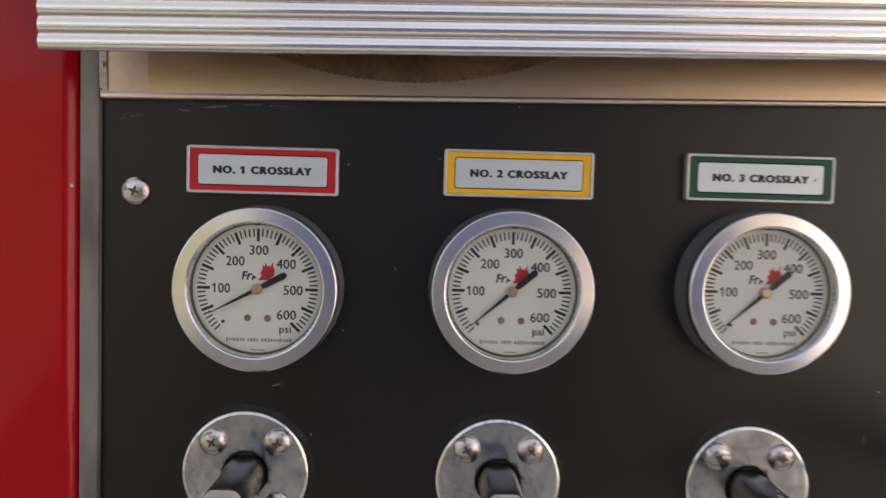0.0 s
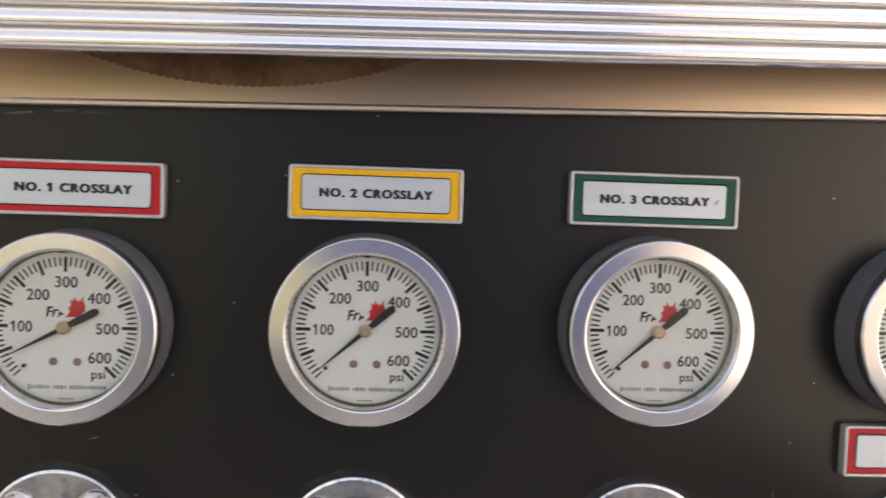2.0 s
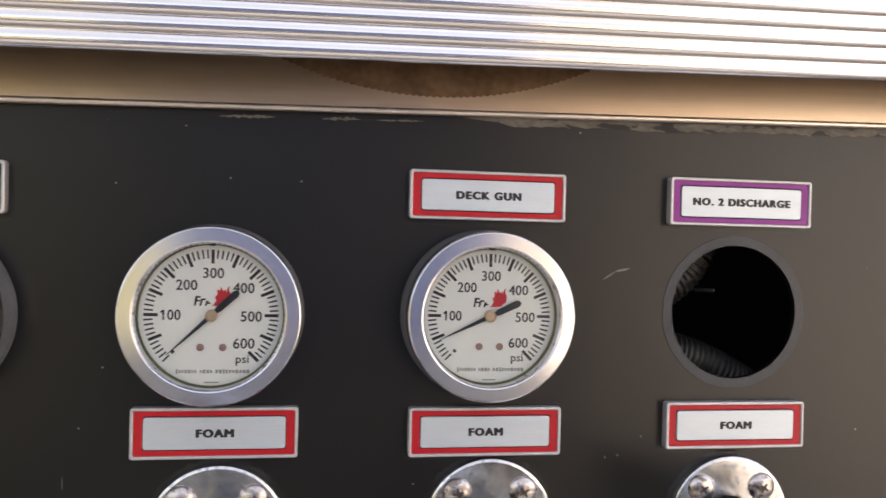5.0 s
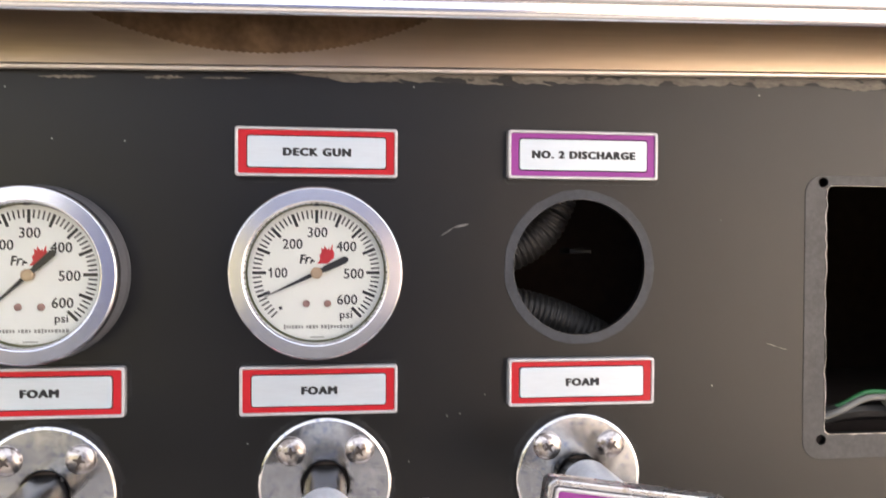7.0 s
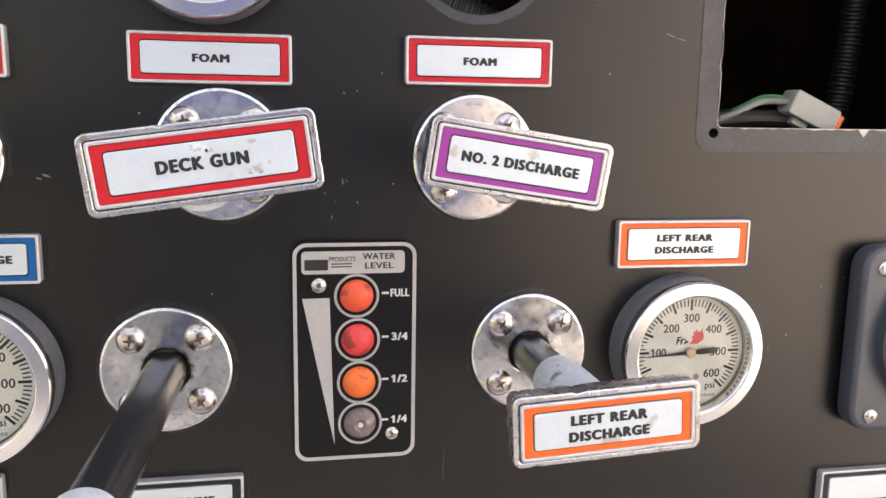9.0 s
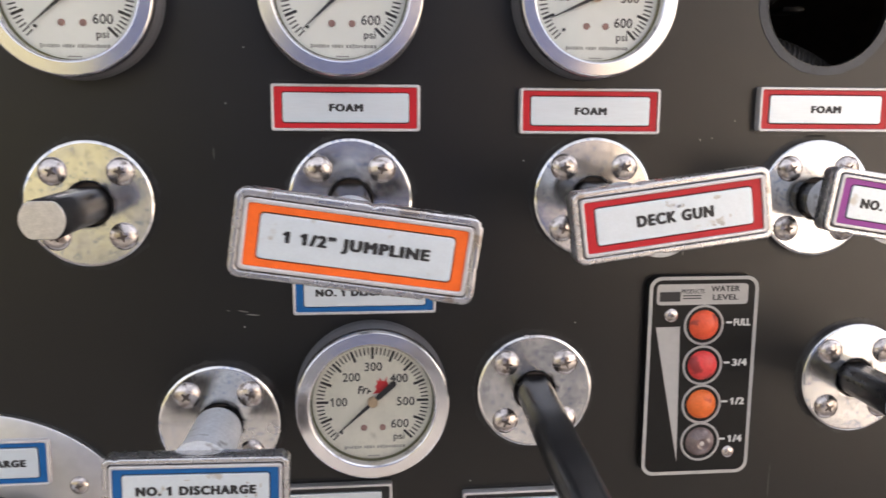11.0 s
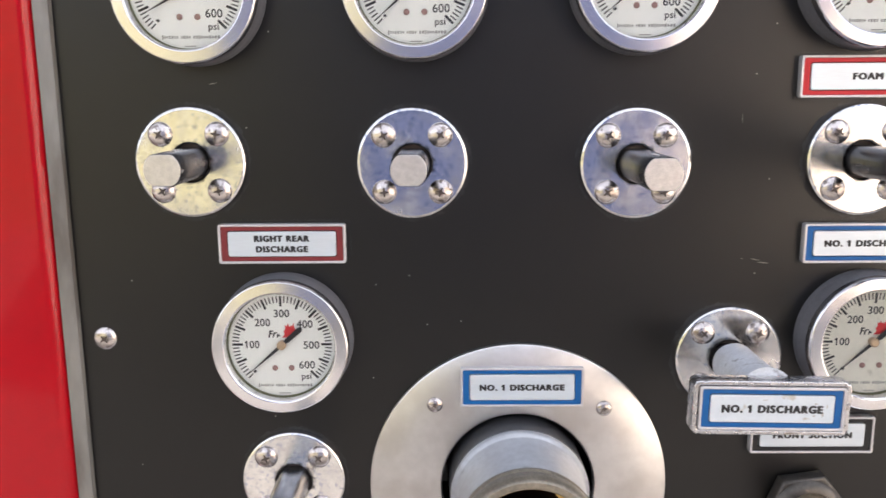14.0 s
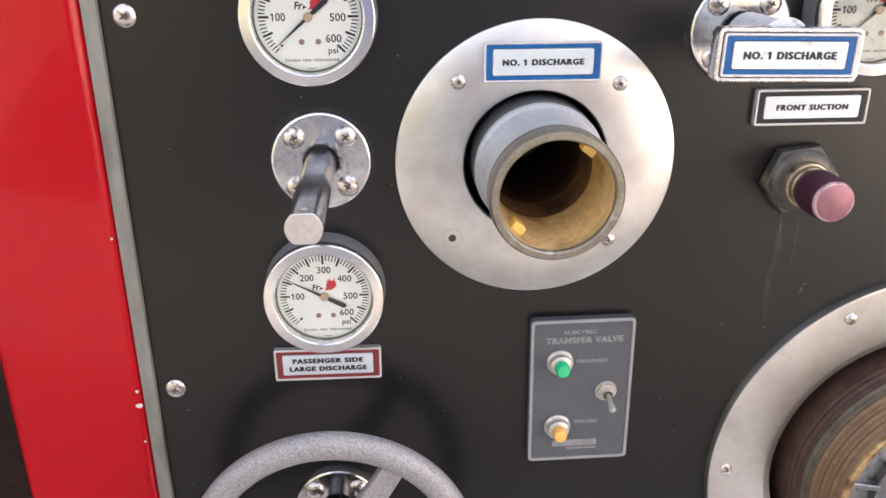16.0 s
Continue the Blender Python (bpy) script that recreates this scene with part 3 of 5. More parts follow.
k = next(i for i, (x, z) in enumerate(edge_out) if x > 0.95 and z < 1.40)
edge_out = edge_out[:k] + more + edge_out[k:]
part("cut_edge", shape([edge_out, [(x + 0.0002 * (0.8845 - x), z + 0.0002 * (1.4375 - z)) for x, z in hole_rect]], 0.0003, 0, 0.0004), CUT, panel, "bare ragged metal edge", pose(0, BASE, 0))
part("cut_edge", shape([ring_pts(0.0394, 90, 0, 0, 0.0003, 21), ring_pts(0.0390, 72)], 0.0003, 0, 0.0004), BARE, panel, "bare metal edge", pose(0.6463, BASE, 1.4635))
for x0, z0, x1, z1, w in ((0.7620, 1.4180, 0.7690, 1.4156, 0.0006), (0.7690, 1.4156, 0.7760, 1.4138, 0.0004), (0.7870, 1.4120, 0.7985, 1.4102, 0.0010), (0.5650, 1.4810, 0.5730, 1.4862, 0.0008), (0.5720, 1.4858, 0.5815, 1.4880, 0.0014),
                          (0.2860, 1.2762, 0.2925, 1.2750, 0.0007), (0.2905, 1.2738, 0.2990, 1.2730, 0.0009), (0.2790, 1.2765, 0.2815, 1.2760, 0.0004), (0.2750, 1.3740, 0.2752, 1.3670, 0.0004), (-0.076, 1.3945, -0.070, 1.3960, 0.0006),
                          (0.5680, 1.3310, 0.5686, 1.3270, 0.0008), (0.5700, 1.3300, 0.5712, 1.3288, 0.0006), (0.5580, 1.3230, 0.5584, 1.3214, 0.0009), (0.5622, 1.3098, 0.5618, 1.3068, 0.0009), (0.5765, 1.3178, 0.5770, 1.3160, 0.0009), (0.5640, 1.3180, 0.5643, 1.3170, 0.0006),
                          (0.5690, 1.3800, 0.5694, 1.3782, 0.0010), (0.5765, 1.3808, 0.5769, 1.3795, 0.0010), (0.5905, 1.3915, 0.5912, 1.3900, 0.0007), (0.5470, 1.3540, 0.5480, 1.3532, 0.0012),
                          (0.4070, 1.3330, 0.4120, 1.3312, 0.0012), (0.4040, 1.3310, 0.4075, 1.3300, 0.0008), (0.8820, 1.2602, 0.8824, 1.2594, 0.0010), (0.8470, 1.2182, 0.8476, 1.2176, 0.0010),
                          (0.3552, 1.0042, 0.3556, 1.0030, 0.0012), (0.3545, 1.0015, 0.3530, 0.9950, 0.0005), (0.2905, 0.9684, 0.2925, 0.9690, 0.0006), (0.1108, 0.8772, 0.1116, 0.8766, 0.0011), (0.1518, 0.8262, 0.1524, 0.8256, 0.0009), (-0.1530, 0.9064, -0.1505, 0.9056, 0.0008)):
    a = math.degrees(math.atan2(z1 - z0, x1 - x0))
    part("scratch", shape([[(-0.5, 0), (-0.2, 0.5), (0.3, 0.35), (0.5, 0), (0.1, -0.5), (-0.3, -0.3)]], 0.00012), SCRATCH, panel, "pale scratch",
         pose((x0 + x1) / 2, BASE - 0.00005, (z0 + z1) / 2, 0, -a, 0) @ Matrix.Diagonal((math.hypot(x1 - x0, z1 - z0), 1, w, 1)))

# rubbed pale smear in the upper front corner
def smear(points, width, seed):
    rs, top, low = random.Random(seed), [], []
    line = arc_path([(x, 0, z) for x, z in points], 10)
    for i, p in enumerate(line):
        w = width * math.sin(math.pi * (i + 0.4) / (len(line) - 0.2)) ** 0.6
        top.append((p.x, p.z + w * rs.uniform(0.15, 1.0)))
        low.append((p.x, p.z - w * rs.uniform(0.15, 1.0)))
    return shape([low + top[::-1]], 0.00012)


for pts, w, s, m in (([(-0.170, 1.536), (-0.1680, 1.5435), (-0.1630, 1.5472), (-0.1480, 1.5500), (-0.1350, 1.5530)], 0.0013, 3, HAZE), ([(-0.1690, 1.5390), (-0.1675, 1.5440), (-0.1620, 1.5478), (-0.1500, 1.5500)], 0.0005, 4, SCUFF),
                     ([(-0.1350, 1.5540), (-0.1280, 1.5525), (-0.1200, 1.5530)], 0.0008, 5, SCUFF), ([(-0.1180, 1.5545), (-0.1100, 1.5553), (-0.1010, 1.5560), (-0.0830, 1.5578)], 0.0009, 6, SCUFF),
                     ([(-0.1600, 1.5530), (-0.1300, 1.5560), (-0.0900, 1.5590), (-0.0500, 1.5585)], 0.0026, 7, HAZE), ([(-0.0900, 1.5565), (-0.0780, 1.5568), (-0.0660, 1.5562)], 0.0004, 9, SCUFF)):
    part("scuff", smear(pts, w, s), m, panel, "pale rubbed smear", pose(0, BASE - (0.00005 if m is HAZE else 0.0001), 0))


def streak(points, width, seed):
    """A run of dried liquid down the panel, with an uneven width."""
    rs, one, two = random.Random(seed), [], []
    line = arc_path([(x, 0, z) for x, z in points], 10)
    for i, p in enumerate(line):
        w = width * math.sin(math.pi * (i + 0.4) / (len(line) - 0.2)) ** 0.5
        one.append((p.x - w * rs.uniform(0.25, 1.0), p.z))
        two.append((p.x + w * rs.uniform(0.25, 1.0), p.z))
    return shape([one + two[::-1]], 0.00012)


def lip_z(x):
    return LIP_Z + x * math.tan(radians(SLOPE))


# flaked primer along the upper edge: loose patches, then one ragged band toward the rear
for x0, x1, w, s in ((0.350, 0.379, 0.0013, 31), (0.404, 0.432, 0.0014, 32), (0.434, 0.460, 0.0007, 33)):
    part("flake", smear([(x0, lip_z(x0) - 0.0034), ((x0 + x1) / 2, lip_z(x0) - 0.0030), (x1, lip_z(x1) - 0.0032)], w, s), FLAKE, panel, "flaked pale primer", pose(0, BASE - 0.00005, 0))
rnd, xs, depth = random.Random(44), [0.483 + 0.0024 * i for i in range(375)], 0.004
lower = []
for i, x in enumerate(xs):
    depth = min(max(depth + rnd.uniform(-0.0007, 0.0007), 0.0042), 0.0072)
    lower.append((x, lip_z(x) - depth * min(1.0, (i + 2) / 14)))
part("flake", shape([lower + [(xs[-1], lip_z(xs[-1]) + 0.002), (xs[0], lip_z(xs[0]) + 0.002)]], 0.00012), FLAKE, panel, "ragged band of bare primer", pose(0, BASE - 0.00005, 0))
for pts, w, s, m in (([(0.3270, 1.068), (0.3278, 1.052), (0.3284, 1.039), (0.3264, 1.018), (0.3242, 0.995), (0.3268, 0.971)], 0.0040, 13, DRIP), ([(0.3275, 1.066), (0.3281, 1.056), (0.3282, 1.048)], 0.0008, 17, SCUFF),
                     ([(0.3180, 1.0720), (0.3235, 1.0690), (0.3290, 1.0700)], 0.0009, 14, SCUFF), ([(0.3420, 1.0640), (0.3424, 1.0400), (0.3415, 1.0150)], 0.0016, 15, DRIP),
                     ([(0.6305, 1.165), (0.6300, 1.150), (0.6302, 1.140)], 0.0004, 16, SCUFF)):
    part("drip_mark", streak(pts, w, s), m, panel, "pale dried drip", pose(0, BASE - (0.00005 if m is DRIP else 0.0001), 0))

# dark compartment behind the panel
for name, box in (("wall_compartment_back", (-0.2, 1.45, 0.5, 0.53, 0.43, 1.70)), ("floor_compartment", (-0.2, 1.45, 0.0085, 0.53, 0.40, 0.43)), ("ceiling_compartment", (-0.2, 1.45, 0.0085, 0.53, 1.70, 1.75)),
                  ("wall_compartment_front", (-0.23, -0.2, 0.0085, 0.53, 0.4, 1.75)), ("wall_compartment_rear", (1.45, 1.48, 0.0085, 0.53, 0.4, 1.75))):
    setting(name, box_mesh(*box), DARK, "compartment behind the pump panel, coloured dark to look unlit", "wall")

# red body post with a rounded edge, grey strip, and the dark gap beside the post
post = setting("body_post", box_mesh(-0.2925, -0.1857, -0.004, 0.10, 0.25, 2.5, 0.009, 6), RED, "glossy red painted body post", "post")
for z, w, h in ((1.508, 0.0022, 0.0018), (1.062, 0.0020, 0.0020), (0.930, 0.0026, 0.0030), (0.9165, 0.0052, 0.0042), (0.882, 0.0020, 0.0022)):
    part("paint_chip", shape([ring_pts(0.5, 9, 0, 0, 0.12, int(z * 1000))], 0.0002), CHIP, post, "pale chip in the paint",
         pose(-0.1885, -0.00395, z) @ Matrix.Diagonal((w, 1, h, 1)))
setting("trim_strip", box_mesh(-0.1854, -0.1747, -0.0010, 0.02, 0.25, 1.75, 0.001, 2), SEAL, "dull grey metal edge strip beside the panel", "trim")
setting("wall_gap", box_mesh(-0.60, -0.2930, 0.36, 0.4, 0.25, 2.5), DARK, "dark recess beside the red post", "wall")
# unseen body blocks, added to keep the sun off the panel
setting("body_front", box_mesh(-4.0, -0.60, -0.02, 2.3, 0.35, 2.55, 0.02), RED, "unseen red engine body keeping the sun off", "body")
setting("body_rear", box_mesh(1.40, 5.0, -0.02, 2.3, 0.35, 2.55, 0.02), RED, "unseen red engine body keeping the sun off", "body")
setting("body_upper", box_mesh(-0.60, 1.40, 0.02, 2.3, 1.76, 2.55, 0.01), RED, "unseen red upper body keeping the sun off", "body")
setting("running_board", box_mesh(-0.6, 1.4, -0.30, 0.02, 0.40, 0.44, 0.004), STEEL, "metal running board", "step")

# upper trim: flat fascia with a rolled lip, round brown discs, and a fluted hood
up = pose(0, 0, LIP_Z, 0, -SLOPE, 0)
fascia = setting("trim_fascia", shape([rect_pts(1.5572, 0.19, 0.001, 0.6044, 0.095)], 0.0035, 0.0005, 0.0), FASCIA, "brushed stainless fascia strip above the panel", "trim")
fascia.matrix_basis = pose(0, 0.0028, LIP_Z, 0, -SLOPE, 0)
part("lip", box_mesh(-0.1740, 1.383, -0.0052, -0.0002, -0.0004, 0.0030, 0.00145, 4), FASCIA_LIP, fascia, "rolled lower lip, its highlight painted pale")
part("end_seam", shape([[(x, z) for x, z in rect_pts(0.0045, 0.15, 0.0015, -0.1719, 0.079)]], 0.0016, 0.0006, 0.0034), WELD, fascia, "ragged end weld")
for x, r, low in ((0.003, 0.235, 0.0100), (0.468, 0.216, 0.0091), (0.936, 0.216, 0.0046)):
    teeth = [(x + q * math.cos(a), r + low + q * math.sin(a)) for a, q in [(2 * math.pi * i / 720, r - (0.0009 if i % 2 else 0.0)) for i in range(720)]]
    part("ground_disc", shape([teeth], 0.0004, 0.0, 0.0034), DISC_BROWN, fascia, "dark brown disc with a toothed rim")
for k in range(5):
    x = -0.083 + 0.0042 * k
    part("grind_mark", smear([(x, 0.0330), (x + 0.0030, 0.0285), (x + 0.0085, 0.0238)], 0.0005, 60 + k), FASCIA_END, fascia, "short pale grinding mark", pose(0, -0.0038, 0))
part("end_plate", shape([rect_pts(0.0220, 0.150, 0.0006, -0.1580, 0.079)], 0.0004, 0.0001, 0.0034), FASCIA_END, fascia, "paler end of the fascia")
bm = bmesh.new()
PITCH, FOOT, RIBS = 0.0085, 0.0169, 20
section = [(-0.0500, FOOT + 0.0015), (-0.0525, FOOT)]
for i in range(RIBS):
    z0 = FOOT + i * PITCH
    section += [(-0.0530 - 0.0020 * (1 - (j / 7 - 1) ** 2), z0 + PITCH * j / 14) for j in range(1, 15)]
section += [(-0.0500, section[-1][1])]
ends = [[bm.verts.new((x, y, z)) for y, z in section] for x in (-0.184, 1.386)]
for i in range(len(section)):
    j = (i + 1) % len(section)
    bm.faces.new((ends[0][i], ends[0][j], ends[1][j], ends[1][i]))
bm.faces.new(ends[0]), bm.faces.new(ends[1][::-1])
hood = setting("trim_hood", finish(bm, "hood", True, 50), FLUTE, "polished fluted metal hood above the panel", "trim")
hood.matrix_basis = up
part("top_plate", box_mesh(-0.180, 1.383, -0.0515, 0.012, FOOT + RIBS * PITCH, FOOT + RIBS * PITCH + 0.003), UNDER, hood, "dull top plate joining the hood to the body")


# ---------------------------------------------------------------- gauges
def needle_mesh():
    out = [(0.0300, 0.00015), (0.0, 0.00125), (-0.004, 0.0013), (-0.0050, 0.0017), (-0.0165, 0.0019), (-0.0180, 0.0012), (-0.0186, 0.0)]
    return shape([out + [(x, -z) for x, z in out[::-1][1:]]], 0.0006, 0.0001, 0.0)


def bezel_mesh():
    """A steel ring with a flat face, small chamfers and a straight side."""
    me = lathe([(0.0446, 0.0118), (0.0456, 0.0121), (0.0459, 0.0130), (0.0459, 0.0180), (0.0457, 0.0190), (0.0452, 0.0197), (0.0447, 0.0200), (0.0384, 0.0205), (0.0378, 0.0203), (0.0372, 0.0196), (0.0368, 0.0182), (0.0367, 0.0100), (0.0400, 0.0090)], 96, True)
    me.set_sharp_from_angle(angle=radians(9))
    return me


def gauge(x, z, angle, label, aged=False, group="pressure gauges"):
    """A round pressure gauge with housing, steel bezel, printed dial, pointer and lens."""
    g = thing("pressure_gauge", x, BASE, z, label, "gauge", group)
    part("housing", cached("housing", lambda: lathe([(0, -BASE), (0.0470, -BASE), (0.0470, -0.0018), (0.0464, -0.0004), (0.0461, 0.0010), (0.0459, 0.0110), (0.0454, 0.0124), (0.0420, 0.0124), (0.0415, 0.0094), (0.0, 0.0094)], 72)), HOUSING, g, "dark grey housing")
    part("bezel", cached("bezel", bezel_mesh), BEZEL, g, "bright steel bezel")
    part("seal_ring", cached("seal_ring", lambda: lathe([(0.0368, 0.0107), (0.0364, 0.0109), (0.0361, 0.0114), (0.0361, 0.0128), (0.0368, 0.0133)], 72)), OLIVE, g, "olive sealing ring inside the bezel")
    dial_mat = DIAL_AGED if aged else DIAL
    part("dial", cached(("dial", aged), lambda: lathe([(0, 0.0108), (0.0372, 0.0108), (0.0372, 0.0098), (0, 0.0098)], 64)), dial_mat, g, "white printed dial")

    def marks():
        out = []
        for i in range(61):
            major = i % 5 == 0 and i > 0
            a = radians(225 - 4.5 * i)
            r0, r1, w = (0.0266, 0.0337, 0.0016) if major else (0.0292, 0.0337, 0.00085)
            c, s = math.cos(a), math.sin(a)
            out.append(shape([[(c * r - s * q, s * r + c * q) for r, q in ((r0, -w / 2), (r1, -w / 2), (r1, w / 2), (r0, w / 2))]], 0.00008, 0, 0.0108))
        return merged(out, [0] * len(out))
    part("scale", cached("marks", marks), INK, g, "black printed scale")
    for text, px, pz, w in (("100", -0.0204, 0.0, 0.0100), ("200", -0.0127, 0.0154, 0.0105), ("300", 0.0005, 0.0217, 0.0105), ("400", 0.0158, 0.0142, 0.0108),
                            ("500", 0.0199, -0.0005, 0.0108), ("600", 0.0164, -0.0145, 0.0108), ("psi", 0.0158, -0.0233, 0.0066)):
        part("numeral", cached(text, lambda: words(text, w, 0.0054, px, pz, 0.0108, 0.016)), INK, g)
    fl = [(0, 0), (0.0060, 0.0002), (0.0092, 0.0030), (0.0094, 0.0060), (0.0084, 0.0080), (0.0087, 0.0106), (0.0076, 0.0090), (0.0070, 0.0072), (0.0066, 0.0088), (0.0058, 0.0076), (0.0050, 0.0086), (0.0042, 0.0100), (0.0038, 0.0078), (0.0024, 0.0086), (0.0026, 0.0060), (0.0014, 0.0045), (0.0020, 0.0028), (0.0012, 0.0012)]
    part("emblem", cached("emblem", lambda: shape([[(px, 0.0048 + pz) for px, pz in fl]], 0.00009, 0, 0.0108)), FLAME, g, "red printed emblem")
    bars = lambda: merged([shape([[(px, 0.0048), (px + 0.0009, 0.0048), (px + 0.0020, 0.0048 + h), (px + 0.0007, 0.0048 + h)]], 0.00008, 0, 0.0108) for px, h in ((-0.0090, 0.0050), (-0.0063, 0.0036), (-0.0036, 0.0026))]
                          + [block(0.0019, 0.0009, 0.00008, px, pz, 0.0108, 0.0001, 0) for px, pz in ((-0.0066, 0.0093), (-0.0070, 0.0074), (-0.0040, 0.0081), (-0.0018, 0.0062))], [0] * 7)
    part("printed_mark", cached("bars", bars), INK, g)
    def maker_bars():
        rb, out, px = random.Random(4), [], -0.0172
        while px < 0.0196:
            w = rb.uniform(0.0008, 0.0015)
            tall = abs(px + 0.0172) < 1e-6 or abs(px + 0.003) < 0.0008 or abs(px - 0.006) < 0.0008
            out.append(block(w, 0.0026 if tall else rb.uniform(0.0014, 0.0020), 0.00008, px + w / 2, -0.0290, 0.0108, 0.0002, 0))
            px += w + 0.0005 + (0.0012 if len(out) in (7, 11) else 0)
        return merged(out + [block(0.0075, 0.0006, 0.00008, 0.0005, -0.0346, 0.0108, 0.0002, 0)], [0] * (len(out) + 1))
    part("printed_line", cached("maker", maker_bars), FAINT, g)
    for px in (-0.0054, 0.0059):
        part("rivet", cached("rivet", lambda: lathe([(0, 0.0117), (0.0012, 0.0117), (0.0019, 0.0113), (0.0020, 0.0106)], 16)), RIVET, g, "", pose(px, 0, -0.0166))
    part("stop_pin", cached("pin", lambda: lathe([(0, 0.0128), (0.0008, 0.0127), (0.0009, 0.0106)], 12)), INK, g, "", pose(-0.0189, 0, -0.0188))
    part("needle", cached("needle", needle_mesh), INK, g, "black pointer", pose(0, -0.0128, 0, 0, -angle, 0))
    part("stop_notch", cached("notch", lambda: block(0.0032, 0.0012, 0.0006, 0, 0.0363, 0.0140, 0.0002, 0)), INK, g)
    part("hub", cached("hub", lambda: lathe([(0, 0.0149), (0.0022, 0.0148), (0.0027, 0.0143), (0.0031, 0.0142), (0.0031, 0.0106)], 24)), COPPER, g, "copper coloured hub")
    if aged:
        rf = random.Random(int(x * 1000))
        for px, pz, rr in ((0.0142, -0.0128, 0.0016), (0.0196, -0.0152, 0.0017), (0.0175, -0.0045, 0.0018), (0.0120, -0.0160, 0.0016)) if x < 0.6 else ((-0.0292, 0.0045, 0.0024), (-0.0200, -0.0120, 0.0034), (-0.0260, -0.0150, 0.0030), (0.0130, -0.0050, 0.0014), (-0.0285, -0.0060, 0.0026)):
            part("fogging", shape([[(px + rr * q * math.cos(a), pz + rr * q * 0.8 * math.sin(a)) for a, q in [(2 * math.pi * i / 22, rf.uniform(0.55, 1.1)) for i in range(22)]]], 0.00008, 0, 0.0109), dial_mat, g, "pale fogged patch")
    lens = part("lens", cached("lens", lambda: lathe([(0, 0.0175), (0.0371, 0.0172), (0.0371, 0.0166)], 48)), GLASS, g, "clear lens")
    lens.visible_shadow = False
    return g


for x, z, angle, text, aged in (
        (-0.0820, 1.4530, 208, "steel-rimmed pressure gauge under the no. 1 crosslay label", False),
        (0.0610, 1.4550, 221, "steel-rimmed pressure gauge under the no. 2 crosslay label", False),
        (0.2050, 1.4580, 221, "steel-rimmed pressure gauge under the no. 3 crosslay label", False),
        (0.3500, 1.4600, 223, "steel-rimmed pressure gauge above a red foam label", False),
        (0.4960, 1.4610, 205, "steel-rimmed pressure gauge between deck gun and foam labels", False),
        (0.7830, 1.2235, 184, "hazy pressure gauge under an orange bordered label", True),
        (0.3660, 1.2220, 222, "yellowed pressure gauge under the blue discharge label", True),
        (-0.0320, 1.2215, 221, "steel-rimmed pressure gauge under a maroon bordered label", False),
        (-0.0330, 1.0130, 152, "pressure gauge reading high above the passenger side label", False)):
    gauge(x, z, angle, text, aged)


# ---------------------------------------------------------------- labels and handles
def label_faces(owner, w, h, colour, lines, d0, back=0.0):
    """Rim, coloured border, silver insert and lettering of a label, from d0 out."""
    part("rim", cached(("rim", w, h, d0, back), lambda: shape([rect_pts(w, h, 0.0018), rect_pts(w - 0.0034, h - 0.0034, 0.0010)], 0.0022 + back, 0.0005, d0 - back)), RIM, owner, "worn silver rim")
    iw, ih = w - 0.0132, h - 0.0100
    part("border", cached(("border", w, h, d0, colour), lambda: shape([rect_pts(w - 0.0032, h - 0.0032, 0.0012), rect_pts(iw + 0.0009, ih + 0.0009, 0.0018)], 0.0013, 0.0004, d0)), COLOURS[colour], owner, colour + " border")
    part("insert", cached(("insert", w, h, d0), lambda: shape([rect_pts(iw, ih, 0.0015)], 0.0017 + min(back, 0.0010), 0.0004, d0 + 0.0003 - min(back, 0.0010))), INSERT_WORN if d0 else INSERT, owner, "silver white insert")
    for text, width, height, z in lines:
        part("lettering", cached(("text", text, width, d0), lambda: words(text, width, height, 0, z, d0 + 0.0020)), INK, owner, "black lettering")


def plate_label(x, z, w, h, colour, lines, text, d=0.0, tilt=0.0):
    ob = thing("label_plate", x, BASE + d, z, text, "label", "panel labels", tilt=tilt)
    label_faces(ob, w, h, colour, lines, 0.0, BASE)
    if d == 0:
        rl = random.Random(int(x * 1000) * 31 + int(z * 1000))
        ox, oz = rl.uniform(-0.0012, 0.0022), rl.uniform(-0.0018, 0.0006)
        part("residue", shape([rect_pts(w + 0.0040, h + 0.0038, 0.0030, ox, oz), rect_pts(w + 0.0029, h + 0.0027, 0.0025, ox, oz)], 0.00012, 0, -BASE), HAZE, ob, "thin residue round the label")
    return ob


